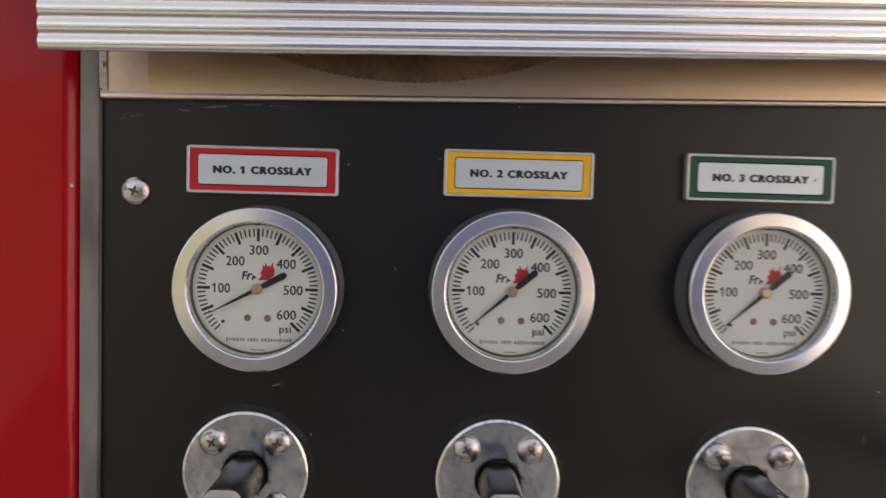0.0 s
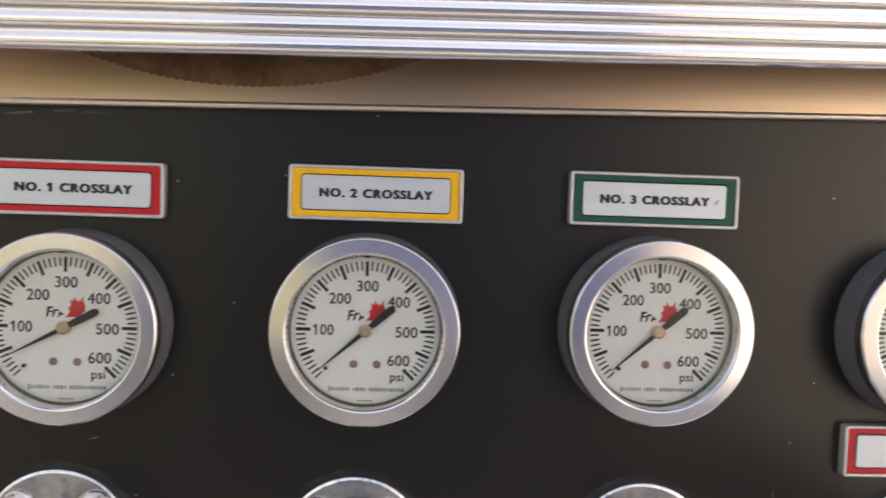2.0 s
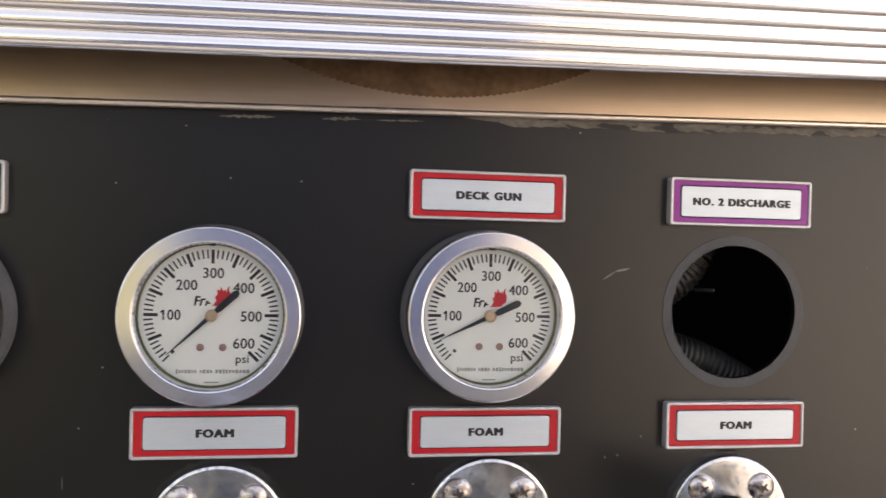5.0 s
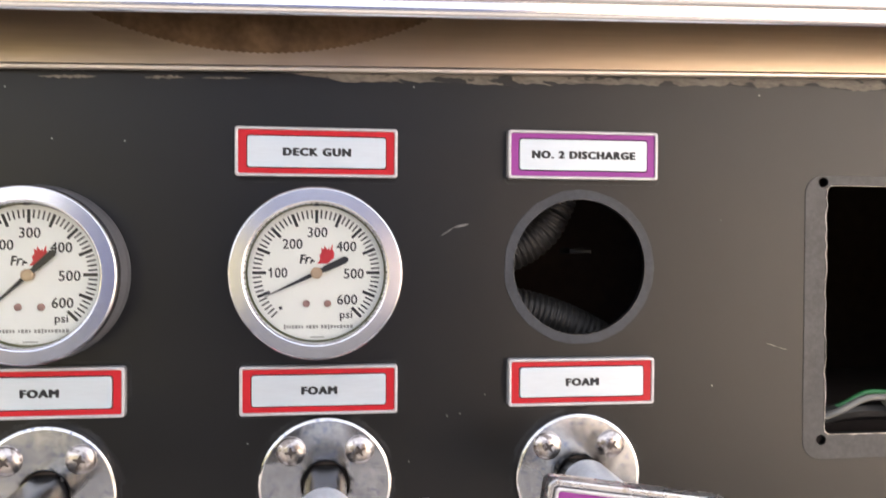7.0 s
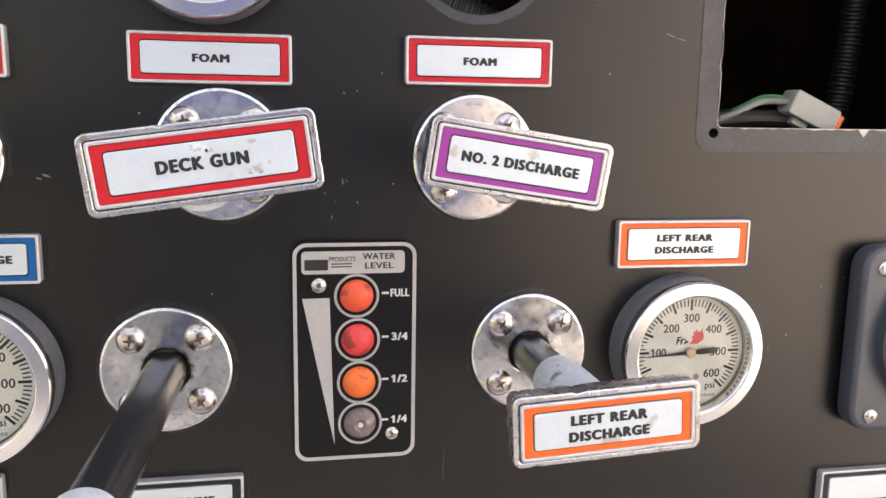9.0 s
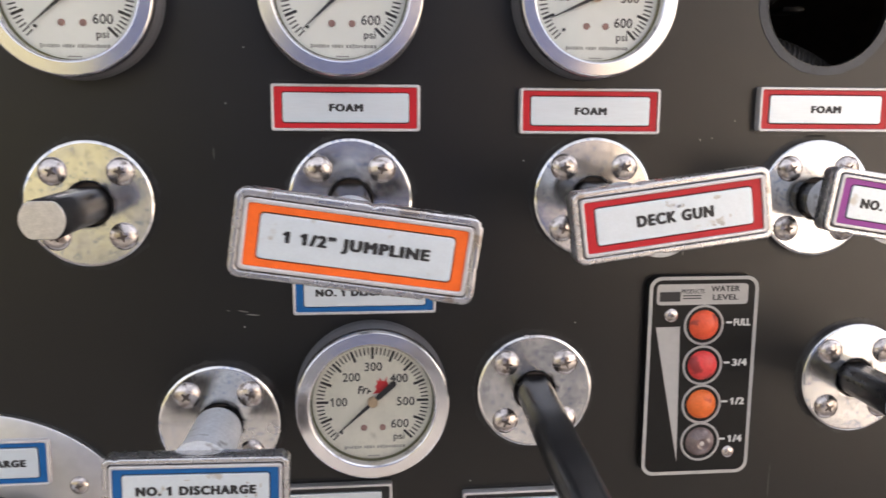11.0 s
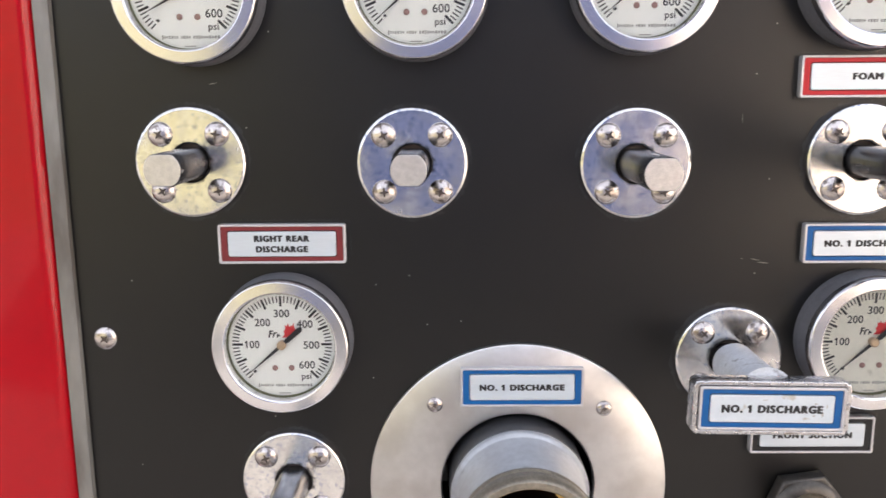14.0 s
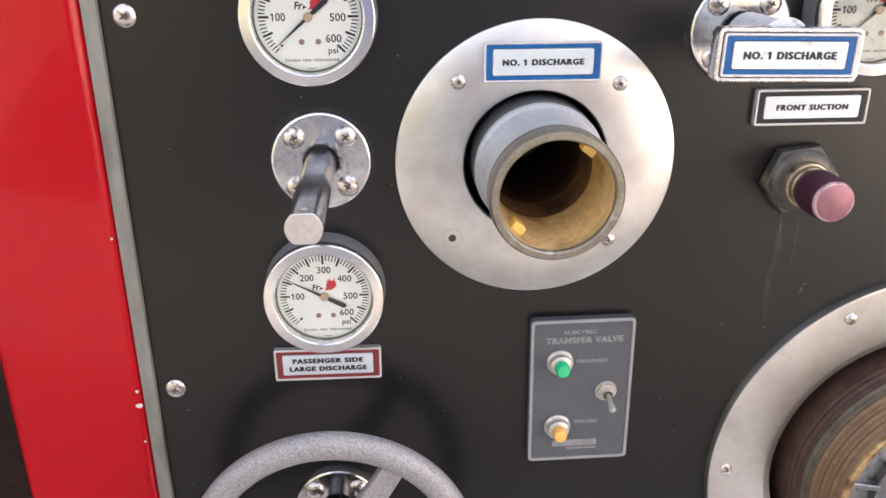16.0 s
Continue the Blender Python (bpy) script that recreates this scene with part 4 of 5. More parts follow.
C = 0.0045
for x, z, w, h, colour, lines, text, d in (
        (-0.0820, 1.5195, 0.086, 0.027, "red", [("NO. 1 CROSSLAY", 0.0560, C, 0)], "red bordered silver no. 1 crosslay label on the panel", 0),
        (0.0640, 1.5215, 0.086, 0.027, "yellow", [("NO. 2 CROSSLAY", 0.0560, C, 0)], "yellow bordered silver no. 2 crosslay label on the panel", 0),
        (0.2035, 1.5230, 0.086, 0.027, "green", [("NO. 3 CROSSLAY", 0.0560, C, 0)], "dark green bordered no. 3 crosslay label on the panel", 0),
        (0.4960, 1.5265, 0.088, 0.027, "red", [("DECK GUN", 0.0370, C, 0)], "red bordered silver deck gun label on the panel", 0),
        (0.6465, 1.5275, 0.088, 0.0275, "purple", [("NO. 2 DISCHARGE", 0.0610, C, 0)], "purple bordered no. 2 discharge label above an empty hole", 0),
        (0.3520, 1.3970, 0.086, 0.027, "red", [("FOAM", 0.0197, C, 0)], "red bordered silver foam label under a gauge", 0),
        (0.4975, 1.3960, 0.086, 0.027, "red", [("FOAM", 0.0197, C, 0)], "red bordered silver foam label under the deck gun gauge", 0),
        (0.6465, 1.3980, 0.086, 0.027, "red", [("FOAM", 0.0197, C, 0)], "red bordered silver foam label under the empty hole", 0),
        (0.3620, 1.2875, 0.086, 0.027, "blue", [("NO. 1 DISCHARGE", 0.0590, C, 0)], "blue bordered no. 1 discharge label on the panel", 0),
        (-0.0310, 1.2890, 0.086, 0.027, "maroon", [("RIGHT REAR", 0.0375, 0.0044, 0.0037), ("DISCHARGE", 0.0355, 0.0044, -0.0035)], "maroon bordered two-line discharge label above a gauge", 0),
        (0.1315, 1.1875, 0.0855, 0.0285, "blue", [("NO. 1 DISCHARGE", 0.0590, C, 0)], "blue bordered no. 1 discharge label on the steel ring", 0.0018),
        (0.3350, 1.1510, 0.086, 0.027, "black", [("FRONT SUCTION", 0.0550, C, 0)], "black bordered front suction label on the panel", 0),
        (0.4660, 1.1425, 0.086, 0.027, "black", [("PULL TO PRIME", 0.0530, C, 0)], "black bordered pull to prime label on the panel", 0),
        (0.7800, 1.2905, 0.088, 0.0295, "orange", [("LEFT REAR", 0.0375, 0.0044, 0.0039), ("DISCHARGE", 0.0395, 0.0044, -0.0037)], "orange bordered two-line discharge label above a gauge", 0),
        (-0.0345, 0.9475, 0.086, 0.028, "maroon", [("PASSENGER SIDE", 0.0570, 0.0044, 0.0037), ("LARGE DISCHARGE", 0.0625, 0.0044, -0.0035)], "maroon bordered passenger side large discharge label", 0),
        (0.9360, 1.1180, 0.088, 0.027, "black", [], "black bordered blank label at the panel's rear", 0)):
    plate = plate_label(x, z, w, h, colour, lines, text, d)
    if colour == "green":
        part("stroke", shape([[(0.0302, -0.0012), (0.0312, -0.0010), (0.0328, 0.0012), (0.0326, 0.0014), (0.0310, -0.0002)]], 0.0001, 0, 0.0020), INK, plate, "stray dark stroke")


def worn_rect(w, h, r, seed, nicks=4):
    """A rounded outline with dented, slightly wavy edges."""
    rw, base, out = random.Random(seed), rect_pts(w, h, r), []
    for (x0, z0), (x1, z1) in zip(base, base[1:] + base[:1]):
        n = max(1, int(math.hypot(x1 - x0, z1 - z0) / 0.0022))
        out += [(x0 + (x1 - x0) * i / n, z0 + (z1 - z0) * i / n) for i in range(n)]
    dents = {rw.randrange(len(out)): rw.uniform(0.0004, 0.0010) for i in range(nicks)}
    return [(x - math.copysign(dents.get(i, 0) + rw.uniform(-0.00007, 0.00007), x) * (abs(x) / w), z - math.copysign(dents.get(i, 0) + rw.uniform(-0.00007, 0.00007), z) * (abs(z) / h * 2)) for i, (x, z) in enumerate(out)]


def rod_profile(r=0.0115, flat=0.0097, n=40):
    return [(r * math.cos(2 * math.pi * i / n), max(-flat, min(flat, r * math.sin(2 * math.pi * i / n)))) for i in range(n)]


def handle(x, z, reach, text, tag=None, turn=0.0, lean=None, grip=0.072, rod_metal=ROD):
    """A push-pull rod in a round screwed flange; tag = (width, height, tilt, colour, lines, label offset)."""
    reach += BASE
    lean = lean or Matrix()
    h = thing("pull_handle", x, 0.0, z, text, "handle", "pull handles")
    flange = part("flange", cached("flange", lambda: lathe([(0.0125, 0.0), (0.0125, 0.0048), (0.0135, 0.0054), (0.0138, 0.0054), (0.0347, 0.0054), (0.0350, 0.0054), (0.0363, 0.0046), (0.0367, 0.0030), (0.0367, 0.0)], 72)), PLATE, h, "plated steel flange")
    part("residue", shape([ring_pts(0.0392, 120, 0, 0, 0.0011, int(x * 977) % 97 + 3), ring_pts(0.0374, 120, 0, 0, 0.0006, int(z * 977) % 89 + 5)], 0.00012), HAZE, flange, "thin residue round the flange")
    for i, (sx, sz) in enumerate(((1, 1), (-1, 1), (-1, -1), (1, -1))):
        add_screw(flange, sx * 0.0187, sz * 0.0187, 0.0050, 0.0082, 0.0043, turn + 23 * i)
    part("bushing", cached("bushing", lambda: lathe([(0.0126, 0.0030), (0.0126, 0.0008), (0.0, 0.0008)], 32)), RECESS_DARK, h, "dark bushing")
    length = reach - (0.0 if tag is None else 0.012)
    part("rod", cached(("rod", reach), lambda: shape([rod_profile()], length + 0.05, 0.0010 if tag is None else 0.0, -0.05)), rod_metal, h, "worn black rod with flats" if rod_metal is ROD else "worn grey steel rod with flats", lean)
    if tag is None:
        part("rod_end", cached(("end", reach), lambda: shape([rod_profile(0.0111, 0.0094)], 0.0012, 0.0004, reach - 0.0003)), ROD_END, h, "bare silver rod end")
        return h
    w, hh, tilt, colour, lines, dx, dz = tag
    start = max(reach - grip, 0.012)
    part("collar", cached(("collar", reach), lambda: lathe([(0.0112, start), (0.0132, start + 0.0005), (0.0142, start + 0.003), (0.0146, reach - 0.030), (0.0158, reach - 0.016), (0.0172, reach - 0.008), (0.0, reach - 0.008)], 40)), COLLAR, h, "rough grey collar", lean)
    seed = int(reach * 10000)
    body = part("tag", shape([worn_rect(w, hh, 0.0042, seed)], 0.0115, 0.0022, -0.0105), TAG, h, "worn plated tag holder", lean @ pose(dx, -reach, dz, 0, -tilt, 0))
    part("lip", shape([worn_rect(w, hh, 0.0042, seed), rect_pts(w - 0.0062, hh - 0.0060, 0.0016)], 0.0034, 0.0008, -0.0010), TAG, body, "worn raised lip")
    part("recess", cached(("recess", w, hh), lambda: shape([rect_pts(w - 0.0058, hh - 0.0056, 0.0016)], 0.0004, 0.0, 0.0010)), RECESS_DARK, body, "dark plate painting the shade inside the lip")
    label_faces(body, w - 0.0070, hh - 0.0068, colour, lines, 0.0014)
    return h


def smudge(owner, spots, seed):
    """Dull worn patches with ragged outlines on the insert of a tag."""
    rs = random.Random(seed)
    body = next(c for c in owner.children if c.name.startswith("tag"))
    for px, pz, w, h in spots:
        pts = [(px + w / 2 * q * math.cos(a), pz + h / 2 * q * math.sin(a)) for a, q in [(2 * math.pi * i / 20, rs.uniform(0.55, 1.1)) for i in range(20)]]
        part("smudge", shape([pts], 0.00009, 0, 0.00334), GRIME, body, "dull worn patch")


handle(-0.0895, 1.3440, 0.0560, "short bare-ended black rod under the no. 1 crosslay gauge", turn=10)
handle(0.0575, 1.3425, 0.0500, "short bare-ended black rod under the no. 2 crosslay gauge", turn=40)
handle(0.2050, 1.3415, 0.0740, "longer bare-ended black rod under the no. 3 crosslay gauge", turn=5)
handle(0.3540, 1.3430, 0.1840, "pulled-out handle with an orange jumpline tag", (0.0925, 0.0335, -8.2, "orange", [("1 1/2\u201d JUMPLINE", 0.0550, 0.0058, 0)], 0.0025, 0.0015), 15)
deck_gun = handle(0.5010, 1.3440, 0.1235, "pulled-out handle with a chipped red deck gun tag", (0.0950, 0.0340, 7.8, "red", [("DECK GUN", 0.0370, 0.0055, 0)], 0.002, 0.004), 60)
handle(0.6450, 1.3430, 0.0855, "handle with a purple no. 2 discharge tag", (0.0920, 0.0340, -8.7, "purple", [("NO. 2 DISCHARGE", 0.0595, 0.0052, 0)], 0.0025, 0.002), 33)
discharge = handle(0.2737, 1.2070, 0.0775, "handle with a blue no. 1 discharge tag", (0.0940, 0.0340, -1.0, "blue", [("NO. 1 DISCHARGE", 0.0605, 0.0050, 0)], 0, -0.0050), 20)
handle(0.4680, 1.2220, 0.2300, "long pulled-out priming handle with a grey collar", (0.0930, 0.0340, 0.0, "black", [("PULL TO PRIME", 0.0560, 0.0050, 0)], 0, 0), 70, pose(0, 0, 0, 2.0, 0, -2.6), 0.066)
handle(0.6820, 1.2245, 0.1245, "handle with an orange two-line discharge tag", (0.0930, 0.0345, 3.2, "orange", [("LEFT REAR", 0.0380, 0.0050, 0.0040), ("DISCHARGE", 0.0400, 0.0050, -0.0040)], 0.001, 0.002), 12)
smudge(deck_gun, ((-0.0006, 0.0058, 0.0090, 0.0050), (0.0030, 0.0046, 0.0040, 0.0020), (0.0205, 0.0062, 0.0046, 0.0024), (0.0215, -0.0052, 0.0058, 0.0046), (0.0262, -0.0042, 0.0016, 0.0040), (0.0290, -0.0030, 0.0008, 0.0050), (0.0180, -0.0066, 0.0030, 0.0014)), 4)
smudge(discharge, ((0.0205, -0.0058, 0.0050, 0.0018), (0.0262, 0.0036, 0.0036, 0.0012), (0.0300, -0.0030, 0.0022, 0.0036), (0.0325, 0.0020, 0.0012, 0.0030), (-0.0045, 0.0056, 0.0036, 0.0010), (0.0250, -0.0040, 0.0022, 0.0012)), 9)
h8 = handle(-0.0300, 1.1170, 0.1415, "long bare-ended grey rod above a gauge", turn=50, rod_metal=WORN_ROD)
part("dimple", lathe([(0, 0.0008), (0.0022, 0.0006), (0.0028, 0.0)], 20), ROD_END, h8, "small set screw", pose(0, -0.1370, 0.0094, -90, 0, 0))


# ---------------------------------------------------------------- water level gauge
wl = thing("water_level_gauge", 0.5750, BASE, 1.2285, "black water level gauge with four round orange lenses", "level gauge")
part("plate", shape([rect_pts(0.0720, 0.1320, 0.0080)], 0.0022 + BASE, 0.0004, -BASE), LEVEL_BLACK, wl, "black plate")
part("outline", shape([rect_pts(0.0716, 0.1316, 0.0078), rect_pts(0.0672, 0.1272, 0.0060)], 0.0004, 0.0001, 0.0021), LEVEL_GREY, wl, "light grey outline")
part("header", shape([rect_pts(0.0597, 0.0133, 0.0025, -0.0010, 0.0543)], 0.0004, 0, 0.0021), LEVEL_GREY, wl, "light grey header")
part("lettering", words("WATER", 0.0190, 0.0036, 0.0137, 0.0578, 0.0025, 0.03), INK, wl)
part("lettering", words("LEVEL", 0.0168, 0.0036, 0.0140, 0.0523, 0.0025, 0.03), INK, wl)
part("lettering", words("PRODUCTS", 0.0150, 0.0028, -0.0075, 0.0563, 0.0025, 0.0), INK, wl)
part("logo_bar", merged([block(0.0135, 0.0062, 0.0001, -0.0224, 0.0530, 0.0025, 0.0005, 0), block(0.0120, 0.0007, 0.0001, -0.0080, 0.0535, 0.0025, 0.0002, 0), block(0.0120, 0.0007, 0.0001, -0.0080, 0.0518, 0.0025, 0.0002, 0)], [0] * 3), INK, wl)
part("wedge", shape([[(-0.0306, 0.0333), (-0.0149, 0.0335), (-0.0125, -0.0565)]], 0.0004, 0, 0.0021), LEVEL_GREY, wl, "tapering grey wedge")
for px, pz, m, word, wd in ((0.0008, 0.0343, BALL, "FULL", 0.0112), (0.0014, 0.0078, BALL_RED, "3/4", 0.0098), (0.0022, -0.0182, BALL_ORANGE, "1/2", 0.0098), (0.0027, -0.0436, CLEAR_BULB, "1/4", 0.0098)):
    part("lens", lathe([(0, 0.0064 if m is not CLEAR_BULB else 0.0044), (0.0038, 0.0059), (0.0070, 0.0045), (0.0092, 0.0023), (0.0100, 0.0004)], 40), m, wl, "round domed lens", pose(px, -0.0010, pz))
    part("ring", cached("wl_ring", lambda: lathe([(0.0116, 0.0022), (0.0119, 0.0028), (0.0129, 0.0028), (0.0132, 0.0022)], 48, True)), LEVEL_GREY, wl, "", pose(px, 0, pz))
    part("lettering", words(word, wd, 0.0047, 0.0262, pz + 0.0014, 0.0022, 0.05), WHITE_INK, wl)
    part("dash", block(0.0040, 0.0013, 0.0001, 0.0176, pz + 0.0014, 0.0022, 0.0002, 0), WHITE_INK, wl)
part("burnt_core", lathe([(0, 0.0062), (0.0016, 0.0060), (0.0022, 0.0045)], 20), CHIP, wl, "", pose(0.0027, 0, -0.0436))
add_screw(wl, -0.0210, 0.0410, 0.0020, 0.0046, 0.0022, 30)
add_screw(wl, 0.0218, -0.0510, 0.0020, 0.0042, 0.0022, 10)

# ---------------------------------------------------------------- transfer valve switch plate
tv = thing("valve_switch_plate", 0.1735, 0.0028, 0.9145, "grey cast transfer valve plate with switch and two lamps", "switch plate", tilt=0.6)
part("plate", shape([rect_pts(0.0860, 0.1350, 0.0040)], 0.0083, 0.0012, -0.0028), VALVE, tv, "dark grey cast plate")
part("rim", shape([rect_pts(0.0856, 0.1346, 0.0040), rect_pts(0.0802, 0.1292, 0.0022)], 0.0012, 0.0004, 0.0052), VALVE_RIM, tv, "worn lighter rim")
for text, w, hh, px, pz in (("ELECTRIC", 0.0270, 0.0034, -0.002, 0.0560), ("TRANSFER VALVE", 0.0640, 0.0058, 0.0015, 0.0487), ("PRESSURE", 0.0255, 0.0034, 0.0085, 0.0292), ("VOLUME", 0.0200, 0.0036, 0.0055, -0.0293)):
    part("lettering", words(text, w, hh, px, pz, 0.0054, depth=0.0005), RAISED, tv, "raised worn lettering")
part("logo_bar", merged([block(0.0385, 0.0062, 0.0005, -0.0030, -0.0505, 0.0054, 0.0015, 0), block(0.0260, 0.0018, 0.0005, 0.0030, -0.0560, 0.0054, 0.0005, 0)], [0, 0]), RAISED, tv)
for pz, m, text in ((0.0290, GREEN_LENS, "green lamp lens"), (-0.0330, AMBER_LENS, "amber lamp lens")):
    base = part("lamp_base", cached("lamp_base", lambda: lathe([(0.0112, 0.005), (0.0112, 0.0070), (0.0100, 0.0082), (0.0090, 0.0082), (0.0088, 0.0130), (0.0070, 0.0142), (0.0, 0.0142)], 36)), NICKEL, tv, "dull nickel lamp collar", pose(-0.0185, 0, pz))
    part("lens", lathe([(0.0060, 0.0140), (0.0060, 0.0205), (0.0050, 0.0222), (0.0, 0.0228)], 28), m, base, text)
sw = part("switch_nut", merged([lathe([(0.0092, 0.005), (0.0092, 0.0066), (0.0, 0.0066)], 32), shape([ring_pts(0.0080, 6)], 0.0030, 0.0004, 0.0064), lathe([(0.0048, 0.009), (0.0048, 0.0135), (0.0030, 0.0140), (0, 0.0140)], 24)], [0] * 3), NICKEL, tv, "nickel switch nut", pose(0.0215, 0, 0.0))
part("socket", lathe([(0.0, 0.0142), (0.0040, 0.0142), (0.0041, 0.0138)], 24), RECESS_DARK, sw, "dark disc painting the shaded switch opening")
part("lever", lathe([(0.0021, 0.0), (0.0023, 0.008), (0.0031, 0.0130), (0.0029, 0.0152), (0.0018, 0.0162), (0, 0.0164)], 20), NICKEL, sw, "toggle lever", pose(0, -0.0125, 0, 26, 0, 6))

# ---------------------------------------------------------------- hose discharge
AX, AZ = 0.1295, 1.1135
ring = thing("discharge_ring", AX, 0.0, AZ - 0.0014, "large round stainless trim ring round the hose outlet", "trim ring")
plate_ring = part("ring_plate", lathe([(0.0540, -0.004), (0.0540, 0.0026), (0.0550, 0.0035), (0.0600, 0.0039), (0.0690, 0.0040), (0.1038, 0.0040), (0.1051, 0.0032), (0.1053, 0.0)], 128), STEEL, ring, "brushed stainless ring")
for px, pz in ((0.0710, 1.1742), (0.1892, 1.1712), (0.1885, 1.0495)):
    add_screw(plate_ring, px - AX, pz - AZ + 0.001, 0.0040, 0.0056, 0.0027, px * 900)
# a dark disc on the ring stands for the shaded hole
part("screw_hole", lathe([(0, 0.0002), (0.0028, 0.0002), (0.0030, 0.0003)], 20), DARK, plate_ring, "dark disc in place of the empty screw hole", pose(0.0665 - AX, -0.0039, 1.0540 - AZ + 0.001))
part("washer_mark", shape([ring_pts(0.0078, 40, 0, 0, 0.0002, 2), ring_pts(0.0070, 40, 0, 0, 0.0003, 4)], 0.00015), WASHER, plate_ring, "dull round washer mark", pose(0.0665 - AX, -0.0040, 1.0540 - AZ + 0.001))
outlet = thing("hose_outlet", AX, BASE, AZ, "grey hose outlet pipe with worn bronze lip", "hose outlet")
outlet.matrix_basis = pose(AX, 0.0, AZ, 1.8, 0, 1.2)          # the pipe droops slightly
part("sleeve", lathe([(0.0487, -0.12), (0.0487, 0.0140), (0.0480, 0.0146)], 96), PIPE_SHADE, outlet, "wider base of the pipe, coloured dark as shade")
part("pipe", lathe([(0.0482, 0.0140), (0.0482, 0.0165), (0.0476, 0.0182), (0.0462, 0.0195), (0.0454, 0.0208), (0.0441, 0.034), (0.0436, 0.0640)], 96), PIPE, outlet, "grey painted pipe")
part("lip", lathe([(0.0436, 0.0600), (0.0452, 0.0620), (0.0458, 0.0650), (0.0450, 0.0668), (0.0459, 0.0690), (0.0460, 0.0745), (0.0455, 0.0785), (0.0443, 0.0800), (0.0405, 0.0802), (0.0393, 0.0790), (0.0390, 0.0760)], 96), LIP, outlet, "worn bronze lip")
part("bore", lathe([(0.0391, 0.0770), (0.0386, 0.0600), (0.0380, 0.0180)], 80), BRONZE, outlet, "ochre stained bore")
# two darker steps inward paint the falloff of light
part("inner_bore", lathe([(0.0381, 0.0190), (0.0374, 0.0150), (0.0370, -0.0060), (0.0362, -0.0100)], 80), STAIN_SHADE, outlet, "stained inner bore, browned for the fading light")
part("throat", lathe([(0.0372, -0.0080), (0.0352, -0.0110), (0.0345, -0.0200), (0.0342, -0.060), (0.0330, -0.110), (0.0, -0.1180)], 64), THROAT, outlet, "valve throat with its shade painted dark")
for a, wl_, dd in ((230, 0.012, 0.052), (52, 0.010, 0.058), (140, 0.008, 0.03)):
    part("lug", shape([rect_pts(0.0105, 0.0065, 0.002)], wl_, 0.0012, dd), YELLOW, outlet, "yellow lug inside the bore", pose(0.0360 * math.cos(radians(a)), 0, 0.0360 * math.sin(radians(a)), 0, -(a - 90), 0))

# ---------------------------------------------------------------- drain knob, hex plug, handwheel
knob = thing("drain_knob", 0.3340, BASE, 1.0945, "plum drain knob on a dull hexagonal nut", "drain valve")
part("nut", merged([shape([ring_pts(0.0295, 6)], 0.0120, 0.0022, -BASE), lathe([(0.0245, 0.0080), (0.0236, 0.0096), (0.0195, 0.0112), (0.0170, 0.0118), (0.0, 0.0118)], 40)], [0, 0]), HEX, knob, "dull stained hexagonal nut", pose(-0.001, 0, 0.001, 0, -8, 0))
part("sleeve", lathe([(0.0178, 0.009), (0.0178, 0.0165), (0.0172, 0.0176), (0.0160, 0.0180), (0.0158, 0.0228), (0.0150, 0.0238), (0.0132, 0.0240), (0.0130, 0.0275), (0.0, 0.0280)], 40), BRASS, knob, "tarnished brass sleeve")
part("grip", lathe([(0.0085, 0.0240), (0.0146, 0.0250), (0.0160, 0.0275), (0.0166, 0.0320), (0.0166, 0.0420), (0.0160, 0.0500), (0.0150, 0.0545), (0.0138, 0.0562)], 48), PLUM, knob, "plum coloured grip")
part("worn_edge", lathe([(0.0152, 0.0542), (0.0148, 0.0556), (0.0140, 0.0565), (0.0130, 0.0566)], 48), PALE_RIM, knob, "pale worn edge of the grip with painted highlight")
part("face", lathe([(0.0141, 0.0561), (0.0129, 0.0568), (0.0, 0.0570)], 40), PINK, knob, "worn pale pink face")
plug = thing("hex_plug", 0.4670, 0.0, 1.1080, "small dull hexagonal plug under the priming label", "plug")
part("head", merged([shape([ring_pts(0.0115, 6, 0, 0)], 0.0160, 0.0015, 0.002), lathe([(0.0150, 0.0), (0.0150, 0.0025), (0, 0.0025)], 32)], [0, 0]), NICKEL, plug, "hexagonal head")

wheel = thing("handwheel", -0.0340, 0.0, 0.8050, "grey pitted cast handwheel on a plated flange", "handwheel")
bm = bmesh.new()
loops = []
for i in range(96):
    a = 2 * math.pi * i / 96
    loops.append([bm.verts.new(((0.1050 + 0.0115 * math.cos(b)) * math.cos(a), -0.0640 - 0.0100 * math.sin(b), (0.1050 + 0.0115 * math.cos(b)) * math.sin(a))) for b in [2 * math.pi * j / 18 for j in range(18)]])
for i in range(96):
    for j in range(18):
        bm.faces.new((loops[i][j], loops[(i + 1) % 96][j], loops[(i + 1) % 96][(j + 1) % 18], loops[i][(j + 1) % 18]))
part("rim", bm, WHEEL, wheel, "pitted cast rim")
for a in (58, 178, 298):
    part("spoke", shape([[(0.014, -0.012), (0.100, -0.009), (0.100, 0.009), (0.014, 0.012)]], 0.011, 0.003, 0.056), WHEEL, wheel, "cast spoke", pose(0, 0, 0, 0, -a, 0))
part("boss", lathe([(0.020, 0.050), (0.0225, 0.052), (0.0225, 0.070), (0.019, 0.074), (0.0, 0.075)], 48), WHEEL, wheel, "cast boss")
part("stem", lathe([(0.0100, 0.0), (0.0100, 0.055)], 32), ROD, wheel, "dark stem")
wf = part("flange", lathe([(0.0125, 0.0), (0.0125, 0.0048), (0.0140, 0.0054), (0.0143, 0.0054), (0.0347, 0.0054), (0.0350, 0.0054), (0.0363, 0.0046), (0.0367, 0.0030), (0.0367, 0.0)], 72), PLATE, wheel, "plated flange")
